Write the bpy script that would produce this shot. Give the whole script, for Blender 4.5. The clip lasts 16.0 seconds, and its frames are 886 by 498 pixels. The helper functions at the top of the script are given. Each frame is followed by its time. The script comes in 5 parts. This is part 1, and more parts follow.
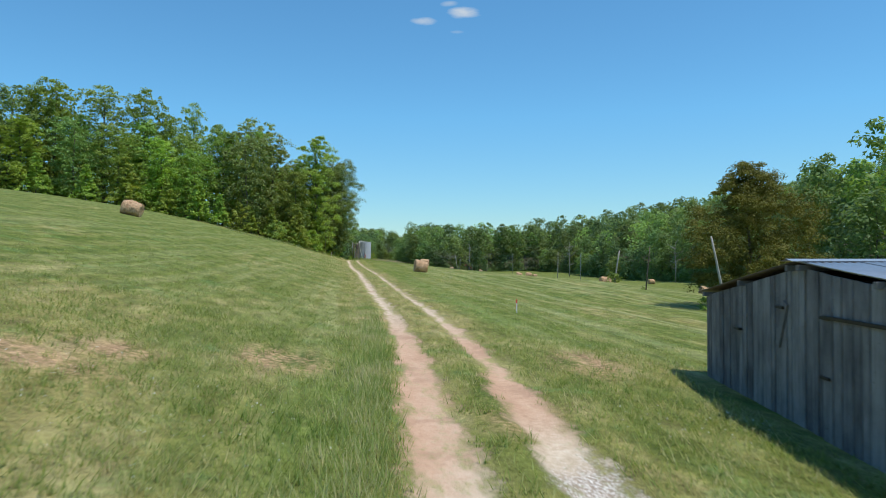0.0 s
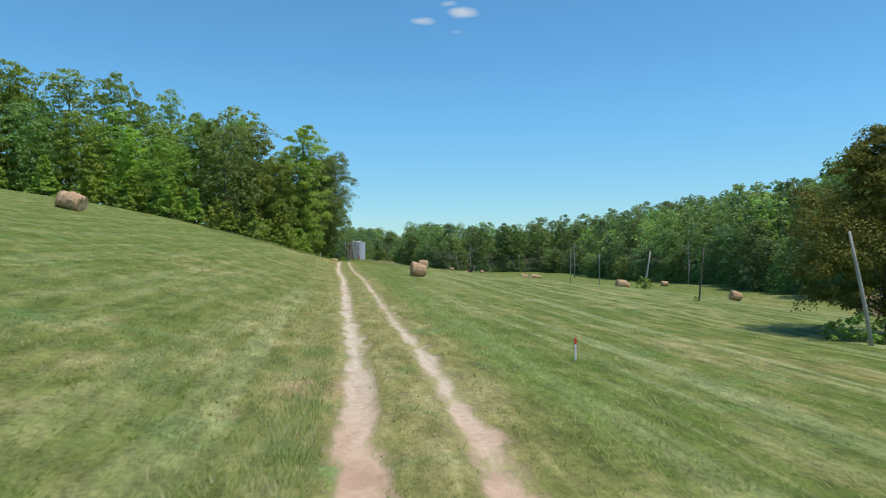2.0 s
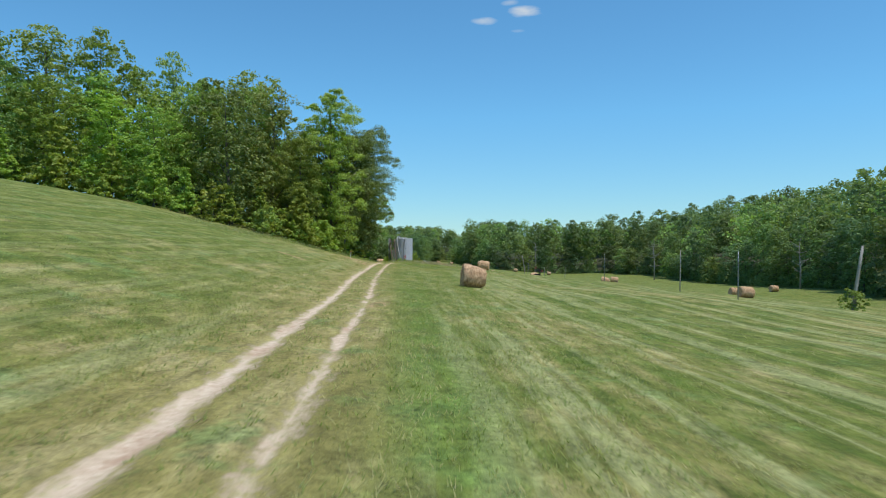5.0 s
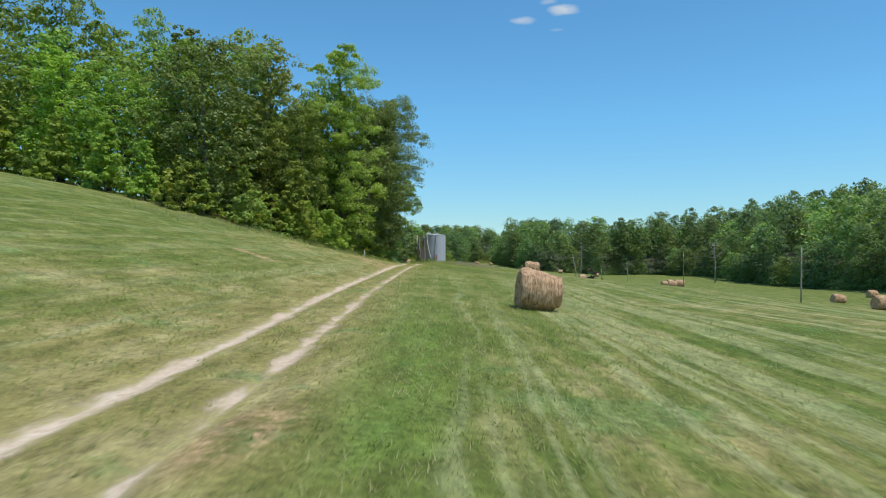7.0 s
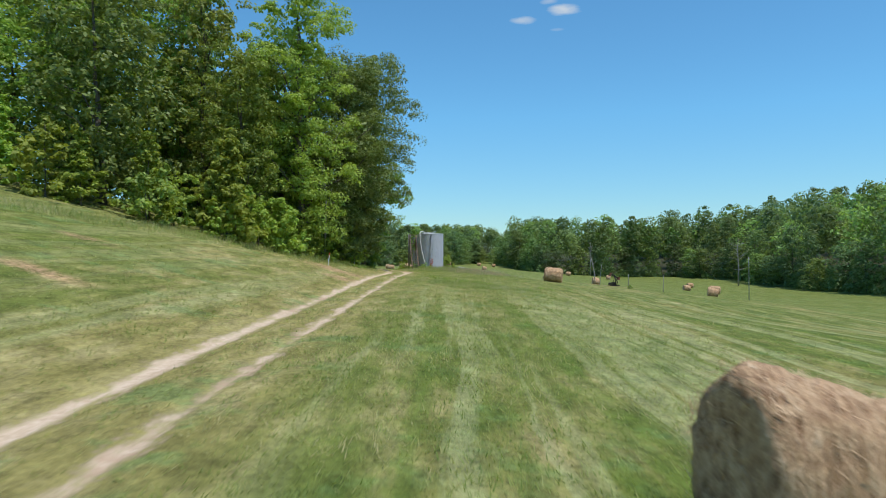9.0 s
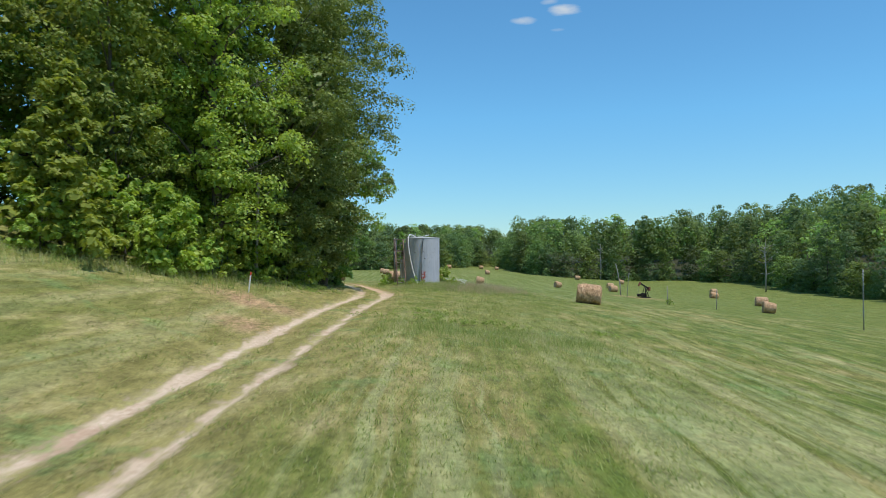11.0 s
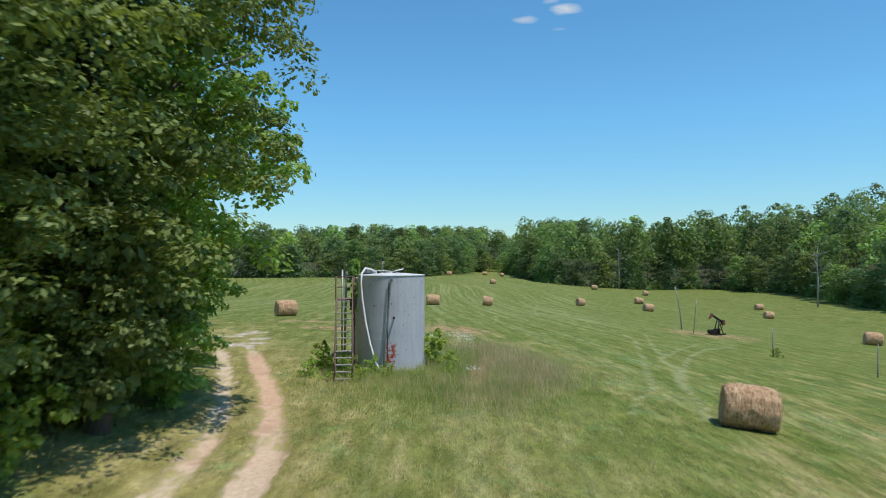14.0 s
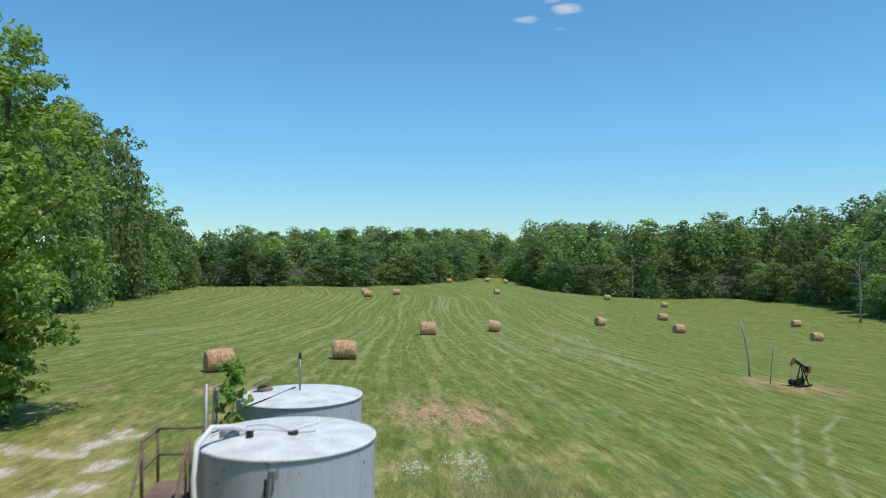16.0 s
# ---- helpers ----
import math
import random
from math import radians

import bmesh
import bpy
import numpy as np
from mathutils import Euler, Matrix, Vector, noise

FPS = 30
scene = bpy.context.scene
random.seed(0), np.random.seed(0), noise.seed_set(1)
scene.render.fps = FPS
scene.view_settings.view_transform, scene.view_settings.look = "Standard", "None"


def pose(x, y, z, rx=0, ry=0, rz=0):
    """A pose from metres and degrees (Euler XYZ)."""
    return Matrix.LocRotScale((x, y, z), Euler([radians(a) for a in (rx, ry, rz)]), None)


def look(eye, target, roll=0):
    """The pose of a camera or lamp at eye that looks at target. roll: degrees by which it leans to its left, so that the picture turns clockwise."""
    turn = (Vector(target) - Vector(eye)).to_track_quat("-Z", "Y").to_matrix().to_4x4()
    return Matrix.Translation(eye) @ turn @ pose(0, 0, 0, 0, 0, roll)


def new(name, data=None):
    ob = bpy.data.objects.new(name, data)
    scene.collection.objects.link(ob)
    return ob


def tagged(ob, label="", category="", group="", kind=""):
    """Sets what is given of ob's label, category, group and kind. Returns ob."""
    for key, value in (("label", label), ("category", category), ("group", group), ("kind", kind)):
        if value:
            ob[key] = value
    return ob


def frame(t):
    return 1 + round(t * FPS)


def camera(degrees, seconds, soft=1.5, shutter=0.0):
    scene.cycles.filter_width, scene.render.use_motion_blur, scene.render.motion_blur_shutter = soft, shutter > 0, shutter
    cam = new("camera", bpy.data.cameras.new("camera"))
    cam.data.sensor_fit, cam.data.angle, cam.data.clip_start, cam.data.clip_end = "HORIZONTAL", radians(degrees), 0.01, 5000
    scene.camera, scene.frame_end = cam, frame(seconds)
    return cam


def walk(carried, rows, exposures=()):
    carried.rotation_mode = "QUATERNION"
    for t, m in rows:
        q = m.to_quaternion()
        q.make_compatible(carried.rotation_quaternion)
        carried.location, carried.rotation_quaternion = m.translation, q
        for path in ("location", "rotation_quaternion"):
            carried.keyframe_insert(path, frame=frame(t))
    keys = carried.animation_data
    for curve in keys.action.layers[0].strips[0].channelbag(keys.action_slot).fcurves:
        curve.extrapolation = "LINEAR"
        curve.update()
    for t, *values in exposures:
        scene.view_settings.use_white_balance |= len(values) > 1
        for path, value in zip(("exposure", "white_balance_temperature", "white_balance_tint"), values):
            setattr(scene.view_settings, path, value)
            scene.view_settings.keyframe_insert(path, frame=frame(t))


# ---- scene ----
cam = camera(64.6, 16.0, soft=1.0, shutter=0.3)
METRES, EYE, TILT, LEAN, TURN = 122.0, 2.0, 0.9, 0.0, 0.0
ROWS = [
    (0.0, 0.0, 0.0, 0.0, 0.0, 0.0, -0.0),
    (0.5, -0.0007, 0.0197, -0.0, -0.0, 0.01, 0.0),
    (1.0, -0.0012, 0.0396, 0.0002, -0.0, 0.01, 0.02),
    (1.5, -0.0013, 0.0603, 0.0005, -0.02, 0.0, 0.02),
    (2.0, -0.0011, 0.083, 0.0004, -0.03, -0.0, 0.04),
    (2.5, -0.0008, 0.1084, 0.0, 0.0, -0.0, 0.04),
    (3.0, -0.0006, 0.1364, -0.0002, 0.39, -0.01, 0.03),
    (3.5, -0.0006, 0.1672, -0.0006, 1.47, -0.01, 0.02),
    (4.0, -0.0011, 0.1996, -0.001, 2.7, -0.01, 0.03),
    (6.5, -0.0136, 0.3711, -0.0039, 7.69, 0.09, 0.28),
    (7.0, -0.0172, 0.4051, -0.0042, 8.16, 0.09, 0.26),
    (7.5, -0.0212, 0.4387, -0.0042, 8.2, 0.1, 0.27),
    (8.0, -0.0253, 0.4726, -0.0035, 8.21, 0.1, 0.28),
    (8.5, -0.0296, 0.506, -0.0027, 8.2, 0.09, 0.3),
    (9.0, -0.0339, 0.5394, -0.0019, 8.2, 0.08, 0.3),
    (11.5, -0.0541, 0.7041, 0.0051, 8.28, 0.12, 0.4),
    (12.0, -0.0583, 0.7373, 0.0073, 8.3, 0.1, 0.36),
    (12.5, -0.0626, 0.7703, 0.0095, 8.32, 0.09, 0.33),
    (13.0, -0.0667, 0.8031, 0.0119, 8.33, 0.08, 0.34),
    (13.5, -0.0708, 0.8362, 0.0145, 8.35, 0.08, 0.34),
    (14.0, -0.0749, 0.8683, 0.0176, 8.37, 0.05, 0.28),
    (14.5, -0.0791, 0.8997, 0.0208, 8.39, 0.03, 0.23),
    (15.0, -0.083, 0.9307, 0.0241, 8.41, 0.03, 0.2),
    (15.5, -0.0869, 0.9618, 0.0277, 8.41, 0.03, 0.21),
    (16.0, -0.0909, 0.9933, 0.0311, 8.41, 0.03, 0.2),
]
walk(cam, [(t, pose(0, 0, EYE, TILT, LEAN, TURN) @ pose(METRES * x, METRES * y, METRES * z, 90 + pitch, roll, yaw)) for t, x, y, z, yaw, pitch, roll in ROWS])

# ---- sky, sun, exposure ----
scene.view_settings.exposure = 0.0
SUN_AZ, SUN_EL = radians(115.0), radians(69.0)      # azimuth clockwise from +y
to_sun = Vector((math.sin(SUN_AZ) * math.cos(SUN_EL), math.cos(SUN_AZ) * math.cos(SUN_EL), math.sin(SUN_EL)))
sun = new("sun", bpy.data.lights.new("sun", "SUN"))
sun.data.energy, sun.data.angle, sun.data.color = 3.7, radians(0.55), (1.0, 0.97, 0.90)
sun.matrix_world = look((0, 0, 60), Vector((0, 0, 60)) - to_sun)

world = bpy.data.worlds.new("sky")
scene.world = world
world.use_nodes = True
wn, wl = world.node_tree.nodes, world.node_tree.links
wn.clear()
sky = wn.new("ShaderNodeTexSky")
sky.sky_type, sky.sun_disc = "NISHITA", False
sky.sun_elevation, sky.sun_rotation = SUN_EL, SUN_AZ
sky.air_density, sky.dust_density, sky.ozone_density, sky.altitude = 1.0, 0.0, 1.6, 200.0
w_bg = wn.new("ShaderNodeBackground")
w_bg.inputs["Strength"].default_value = 0.13
w_out = wn.new("ShaderNodeOutputWorld")
w_co = wn.new("ShaderNodeTexCoord")
w_sep = wn.new("ShaderNodeSeparateXYZ")
wl.new(w_co.outputs["Generated"], w_sep.inputs[0])


def w_math(op, a, b=0.0, clamp=False):
    m = wn.new("ShaderNodeMath")
    m.operation, m.use_clamp = op, clamp
    for sock, v in ((m.inputs[0], a), (m.inputs[1], b)):
        if isinstance(v, bpy.types.NodeSocket):
            wl.new(v, sock)
        else:
            sock.default_value = v
    return m.outputs[0]


# two small fair-weather clouds high over the valley
w_az = w_math("ARCTAN2", w_sep.outputs[0], w_sep.outputs[1])
w_el = w_math("ARCSINE", w_sep.outputs[2])
w_map = wn.new("ShaderNodeMapping")
w_map.inputs["Scale"].default_value = (26, 26, 75)
wl.new(w_co.outputs["Generated"], w_map.inputs[0])
w_noise = wn.new("ShaderNodeTexNoise")
w_noise.inputs["Scale"].default_value, w_noise.inputs["Detail"].default_value = 1.0, 5.0
wl.new(w_map.outputs[0], w_noise.inputs["Vector"])
cover = None
for az, el, wide, tall, thick in ((1.8, 19.55, 1.5, 0.55, 1.0), (-1.6, 18.95, 1.2, 0.36, 0.75), (0.5, 20.2, 0.9, 0.25, 0.5), (1.2, 18.1, 0.7, 0.16, 0.3), (25.0, 20.6, 1.6, 0.35, 0.35)):
    dx = w_math("DIVIDE", w_math("SUBTRACT", w_az, radians(az)), radians(wide))
    dy = w_math("DIVIDE", w_math("SUBTRACT", w_el, radians(el)), radians(tall))
    d = w_math("ADD", w_math("MULTIPLY", dx, dx), w_math("MULTIPLY", dy, dy))
    c = w_math("MULTIPLY", w_math("SUBTRACT", w_math("ADD", w_math("SUBTRACT", 1.0, d), w_math("MULTIPLY", w_noise.outputs["Fac"], 2.4)), 1.25, True), thick, True)
    c = w_math("MULTIPLY", c, w_math("LESS_THAN", d, 4.0))
    cover = c if cover is None else w_math("MAXIMUM", cover, c)
w_mix = wn.new("ShaderNodeMix")
w_mix.data_type = "RGBA"
wl.new(w_math("MULTIPLY", cover, 0.8), w_mix.inputs[0])
w_tint = wn.new("ShaderNodeMix")       # the clear cyan-blue of a dry summer sky
w_tint.data_type, w_tint.blend_type = "RGBA", "MULTIPLY"
w_tint.inputs[0].default_value = 1.0
w_low = wn.new("ShaderNodeMix")        # a little less glare over the horizon
w_low.data_type = "RGBA"
w_low.inputs[6].default_value, w_low.inputs[7].default_value = (0.58, 0.765, 0.86, 1), (0.56, 1.03, 1.20, 1)
wl.new(w_math("DIVIDE", w_sep.outputs[2], 0.2, True), w_low.inputs[0])
wl.new(w_low.outputs[2], w_tint.inputs[7])
wl.new(sky.outputs[0], w_tint.inputs[6])
wl.new(w_tint.outputs[2], w_mix.inputs[6])
w_mix.inputs[7].default_value = (5.0, 5.4, 5.7, 1)
wl.new(w_mix.outputs[2], w_bg.inputs["Color"])
wl.new(w_bg.outputs[0], w_out.inputs["Surface"])


# ---- the lie of the land ----
def smooth(a, b, t):
    t = np.clip((np.asarray(t, float) - a) / (b - a), 0, 1)
    return t * t * (3 - 2 * t)


TRACK_Y = (-60, 6, 14, 24, 32, 58, 75, 103, 110, 117, 122, 128, 136, 146)
TRACK_X = (5.0, 0.72, 0.10, -1.13, -2.4, -6.2, -9.1, -13.2, -14.12, -14.7, -16.22, -19.05, -23.15, -27.5)


def track_x(y):
    """The farm track's middle line."""
    y = np.asarray(y, float)
    return sum(np.interp(y + o, TRACK_Y, TRACK_X) for o in (-2.4, -0.8, 0.8, 2.4)) / 4


CREST_Y = (-60, 0, 20, 45, 80, 118, 140, 170, 200, 235, 330, 370, 420, 480, 900)
CREST_Z = (-0.3, 0.0, 0.2, 0.62, 1.3, 2.0, 1.9, 1.2, 0.2, 0.1, 1.4, 2.4, 7.5, 12.0, 22.0)


def height(x, y):
    x, y = np.asarray(x, float), np.asarray(y, float)
    u = x - (1.2 - 0.131 * y)
    z = sum(np.interp(y + o, CREST_Y, CREST_Z) for o in (-9, -3, 3, 9)) / 4
    s = np.clip(-u - 1.0, 0, None)
    hill = 0.315 * (np.sqrt(s * s + 1) - 0.9)
    hill = hill / np.sqrt(1 + (hill / 13) ** 2) * (1 - 0.96 * smooth(104, 142, y)) * (0.85 + 0.15 * smooth(20, 90, y))
    outer = np.maximum(smooth(20, 36, u), 1 - smooth(8, 16, u))
    fall = (0.045 + 0.055 * (smooth(10, 70, y) * outer + smooth(58, 105, y) * (1 - outer)) - 0.022 * smooth(155, 182, y)) * (np.sqrt(np.clip(u - 1, 0, 62) ** 2 + 1) - 1)
    edge = 56 - 0.13 * np.clip(y - 200, 0, None)
    far_hill = 0.17 * np.clip(x - edge, 0, 105) * smooth(0, 45, x - edge)
    roll = 0.10 * np.sin(0.21 * x + 0.13 * y + 1.0) * np.sin(0.17 * y - 0.09 * x) * smooth(3, 14, abs(u))
    return z + hill - fall + far_hill + roll


def ground_at(x, y):
    return float(height(x, y))


# ---- materials ----
def nodes_of(name):
    m = bpy.data.materials.new(name)
    m.use_nodes = True
    return m, m.node_tree.nodes, m.node_tree.links, m.node_tree.nodes["Principled BSDF"]


def noise_node(n, l, scale, detail=4.0, rough=0.6, vec=None):
    t = n.new("ShaderNodeTexNoise")
    t.inputs["Scale"].default_value, t.inputs["Detail"].default_value, t.inputs["Roughness"].default_value = scale, detail, rough
    if vec is not None:
        l.new(vec, t.inputs["Vector"])
    return t.outputs["Fac"]


def ramp(n, l, fac, stops):
    r = n.new("ShaderNodeValToRGB")
    while len(r.color_ramp.elements) < len(stops):
        r.color_ramp.elements.new(0.5)
    for e, (p, c) in zip(r.color_ramp.elements, stops):
        e.position, e.color = p, (*c, 1) if len(c) == 3 else c
    l.new(fac, r.inputs["Fac"])
    return r.outputs["Color"]


def mix(n, l, fac, a, b, kind="MIX"):
    m = n.new("ShaderNodeMix")
    m.data_type, m.blend_type = "RGBA", kind
    for sock, v in ((m.inputs[0], fac), (m.inputs[6], a), (m.inputs[7], b)):
        if isinstance(v, bpy.types.NodeSocket):
            l.new(v, sock)
        elif isinstance(v, (int, float)):
            sock.default_value = v
        else:
            sock.default_value = (*v, 1)
    return m.outputs[2]


def calc(n, l, op, a, b=0.0, clamp=False):
    m = n.new("ShaderNodeMath")
    m.operation, m.use_clamp = op, clamp
    for sock, v in ((m.inputs[0], a), (m.inputs[1], b)):
        if isinstance(v, bpy.types.NodeSocket):
            l.new(v, sock)
        else:
            sock.default_value = v
    return m.outputs[0]


def bump(n, l, bsdf, fac, strength, dist):
    b = n.new("ShaderNodeBump")
    b.inputs["Strength"].default_value, b.inputs["Distance"].default_value = strength, dist
    l.new(fac, b.inputs["Height"])
    l.new(b.outputs[0], bsdf.inputs["Normal"])


def object_vec(n):
    return n.new("ShaderNodeTexCoord").outputs["Object"]


def attribute(n, name):
    a = n.new("ShaderNodeAttribute")
    a.attribute_name = name
    return a.outputs["Fac"]


def step(n, l, fac, a, b):
    m = n.new("ShaderNodeMapRange")
    m.interpolation_type = "SMOOTHSTEP"
    l.new(fac, m.inputs["Value"])
    m.inputs["From Min"].default_value, m.inputs["From Max"].default_value = min(a, b), max(a, b)
    m.inputs["To Min"].default_value, m.inputs["To Max"].default_value = (0, 1) if a < b else (1, 0)
    return m.outputs["Result"]


def plain(name, colour, rough=0.8, metal=0.0, vary=0.25, scale=8.0, grain=60.0, relief=0.3, dist=0.01):
    """A surface of one colour with stains at two scales and a fine relief."""
    m, n, l, b = nodes_of(name)
    v = object_vec(n)
    big, fine = noise_node(n, l, scale, 5, 0.6, v), noise_node(n, l, grain, 3, 0.6, v)
    dark, light = [c * (1 - vary) for c in colour], [min(1, c * (1 + vary)) for c in colour]
    f = calc(n, l, "ADD", calc(n, l, "MULTIPLY", big, 0.7), calc(n, l, "MULTIPLY", fine, 0.3))
    c = ramp(n, l, f, ((0.3, dark), (0.7, light)))
    l.new(c, b.inputs["Base Color"])
    b.inputs["Roughness"].default_value, b.inputs["Metallic"].default_value = rough, metal
    bump(n, l, b, fine, relief, dist)
    return m


def leaf_material(name, dark, light, trans=0.35, gloss=0.5):
    """Leaves: each its own green, each tree its own tint, boughs drifting in tone."""
    m, n, l, b = nodes_of(name)
    info, geo = n.new("ShaderNodeObjectInfo"), n.new("ShaderNodeNewGeometry")
    drift = noise_node(n, l, 0.45, 3, 0.6, object_vec(n))
    f = calc(n, l, "ADD", calc(n, l, "MULTIPLY", geo.outputs["Random Per Island"], 0.65), calc(n, l, "MULTIPLY", calc(n, l, "SUBTRACT", drift, 0.3), 0.9), True)
    c = ramp(n, l, f, ((0.0, dark), (0.55, [(a + q) / 2 for a, q in zip(dark, light)]), (1.0, light)))
    hue = n.new("ShaderNodeHueSaturation")
    l.new(c, hue.inputs["Color"])
    tint = n.new("ShaderNodeMath")
    tint.operation = "MULTIPLY_ADD"
    l.new(info.outputs["Random"], tint.inputs[0])
    tint.inputs[1].default_value, tint.inputs[2].default_value = 0.04, 0.482
    l.new(tint.outputs[0], hue.inputs["Hue"])
    tone = n.new("ShaderNodeMath")
    tone.operation = "MULTIPLY_ADD"
    l.new(info.outputs["Random"], tone.inputs[0])
    tone.inputs[1].default_value, tone.inputs[2].default_value = 0.42, 0.82
    l.new(calc(n, l, "ADD", tone.outputs[0], attribute(n, "tone")), hue.inputs["Value"])
    l.new(hue.outputs[0], b.inputs["Base Color"])
    b.inputs["Roughness"].default_value = 0.5
    b.inputs["Specular IOR Level"].default_value = gloss
    t = n.new("ShaderNodeBsdfTranslucent")
    l.new(mix(n, l, 1.0, hue.outputs[0], (1.0, 1.0, 0.45), "MULTIPLY"), t.inputs["Color"])
    s = n.new("ShaderNodeMixShader")
    s.inputs[0].default_value = trans
    l.new(b.outputs[0], s.inputs[1])
    l.new(t.outputs[0], s.inputs[2])
    l.new(s.outputs[0], n["Material Output"].inputs["Surface"])
    return m


M_LEAF = leaf_material("leaf", (0.165, 0.25, 0.052), (0.45, 0.575, 0.145), 0.45, 0.25)
M_LEAF_LIGHT = leaf_material("leaf_light", (0.235, 0.325, 0.052), (0.54, 0.64, 0.145), 0.48, 0.25)
M_LEAF_DARK = leaf_material("leaf_dark", (0.12, 0.19, 0.052), (0.365, 0.475, 0.145), 0.36, 0.3)
M_LEAF_OLIVE = leaf_material("leaf_olive", (0.20, 0.26, 0.07), (0.48, 0.555, 0.185), 0.45, 0.25)
# valley leaves: bluer greens and more translucency put distance haze into the material
M_LEAF_VALE_HAZE = leaf_material("leaf_valley_haze", (0.142, 0.22, 0.084), (0.315, 0.415, 0.168), 0.5, 0.15)
M_LEAF_VALE_HAZE_DARK = leaf_material("leaf_valley_haze_dark", (0.118, 0.182, 0.09), (0.25, 0.335, 0.162), 0.5, 0.15)
M_LEAF_VALE_HAZE_LIGHT = leaf_material("leaf_valley_haze_light", (0.18, 0.26, 0.08), (0.375, 0.47, 0.16), 0.5, 0.2)
M_LEAF_VINE = leaf_material("leaf_vine", (0.245, 0.33, 0.055), (0.55, 0.635, 0.16), 0.48, 0.25)
M_CEDAR = leaf_material("cedar_leaf", (0.095, 0.084, 0.02), (0.215, 0.178, 0.043), 0.25, 0.1)
M_BARK = plain("bark", (0.13, 0.105, 0.08), 0.95, 0, 0.45, 3, 30, 0.8, 0.03)
M_DEAD = plain("dead_wood", (0.36, 0.33, 0.29), 0.9, 0, 0.3, 4, 40, 0.5, 0.01)
def hay_material():
    """Wound dry grass: streaks round the roll; shade in hollows and paler tops painted in."""
    m, n, l, b = nodes_of("hay")
    v = object_vec(n)
    mp = n.new("ShaderNodeMapping")
    mp.inputs["Scale"].default_value = (26, 5, 5)
    mp.inputs["Rotation"].default_value = (0, 0, 0.25)
    l.new(v, mp.inputs[0])
    wound, tuft, grain = noise_node(n, l, 1.0, 5, 0.7, mp.outputs[0]), noise_node(n, l, 6, 5, 0.65, v), noise_node(n, l, 55, 4, 0.7, v)
    f = calc(n, l, "ADD", calc(n, l, "MULTIPLY", wound, 0.5), calc(n, l, "ADD", calc(n, l, "MULTIPLY", tuft, 0.3), calc(n, l, "MULTIPLY", grain, 0.2)))
    c = ramp(n, l, f, ((0.38, (0.15, 0.075, 0.032)), (0.46, (0.42, 0.24, 0.125)), (0.54, (0.64, 0.41, 0.235)), (0.64, (0.82, 0.61, 0.39))))
    l.new(c, b.inputs["Base Color"])
    b.inputs["Roughness"].default_value = 0.9
    bump(n, l, b, f, 1.0, 0.09)
    return m


def tank_material():
    """Grey paint, chalked, streaked with rust from the rim, with flakes of an older red coat low on one side."""
    m, n, l, b = nodes_of("tank_paint")
    v = object_vec(n)
    mp = n.new("ShaderNodeMapping")
    mp.inputs["Scale"].default_value = (5, 5, 0.35)
    l.new(v, mp.inputs[0])
    runs, big, fine = noise_node(n, l, 1.6, 5, 0.65, mp.outputs[0]), noise_node(n, l, 1.1, 4, 0.6, v), noise_node(n, l, 24, 4, 0.7, v)
    c = ramp(n, l, calc(n, l, "ADD", calc(n, l, "MULTIPLY", runs, 0.6), calc(n, l, "MULTIPLY", big, 0.4)), ((0.3, (0.42, 0.42, 0.46)), (0.55, (0.53, 0.53, 0.575)), (0.75, (0.62, 0.62, 0.655))))
    sep = n.new("ShaderNodeSeparateXYZ")
    l.new(v, sep.inputs[0])
    x, y, z = sep.outputs
    rim = calc(n, l, "MULTIPLY", step(n, l, z, 2.3, 3.3), step(n, l, runs, 0.56, 0.72))
    c = mix(n, l, calc(n, l, "MULTIPLY", rim, 0.55), c, (0.17, 0.12, 0.095))
    spot = calc(n, l, "MULTIPLY", calc(n, l, "MULTIPLY", step(n, l, x, -0.05, 0.12), step(n, l, x, 0.5, 0.3)), calc(n, l, "MULTIPLY", step(n, l, z, 1.22, 1.0), calc(n, l, "LESS_THAN", y, 0.0)))
    flake = calc(n, l, "MULTIPLY", spot, step(n, l, noise_node(n, l, 5.5, 4, 0.6, v), 0.5, 0.54))
    c = mix(n, l, flake, c, (0.46, 0.075, 0.045))
    chips = step(n, l, noise_node(n, l, 9, 3, 0.6, v), 0.645, 0.69)
    c = mix(n, l, calc(n, l, "MULTIPLY", chips, 0.7), c, (0.14, 0.09, 0.07))
    l.new(c, b.inputs["Base Color"])
    b.inputs["Roughness"].default_value = 0.55
    bump(n, l, b, calc(n, l, "ADD", fine, calc(n, l, "MULTIPLY", big, 2.0)), 0.15, 0.01)
    return m


M_TANKTOP = plain("tank_roof_paint", (0.62, 0.62, 0.61), 0.6, 0.0, 0.28, 3.0, 25, 0.15, 0.004)
M_RUST = plain("rusty_steel", (0.21, 0.135, 0.105), 0.85, 0.2, 0.45, 4, 40, 0.4, 0.004)
M_WOOD = plain("weathered_boards", (0.17, 0.167, 0.165), 0.9, 0, 0.35, 2, 40, 0.5, 0.006)


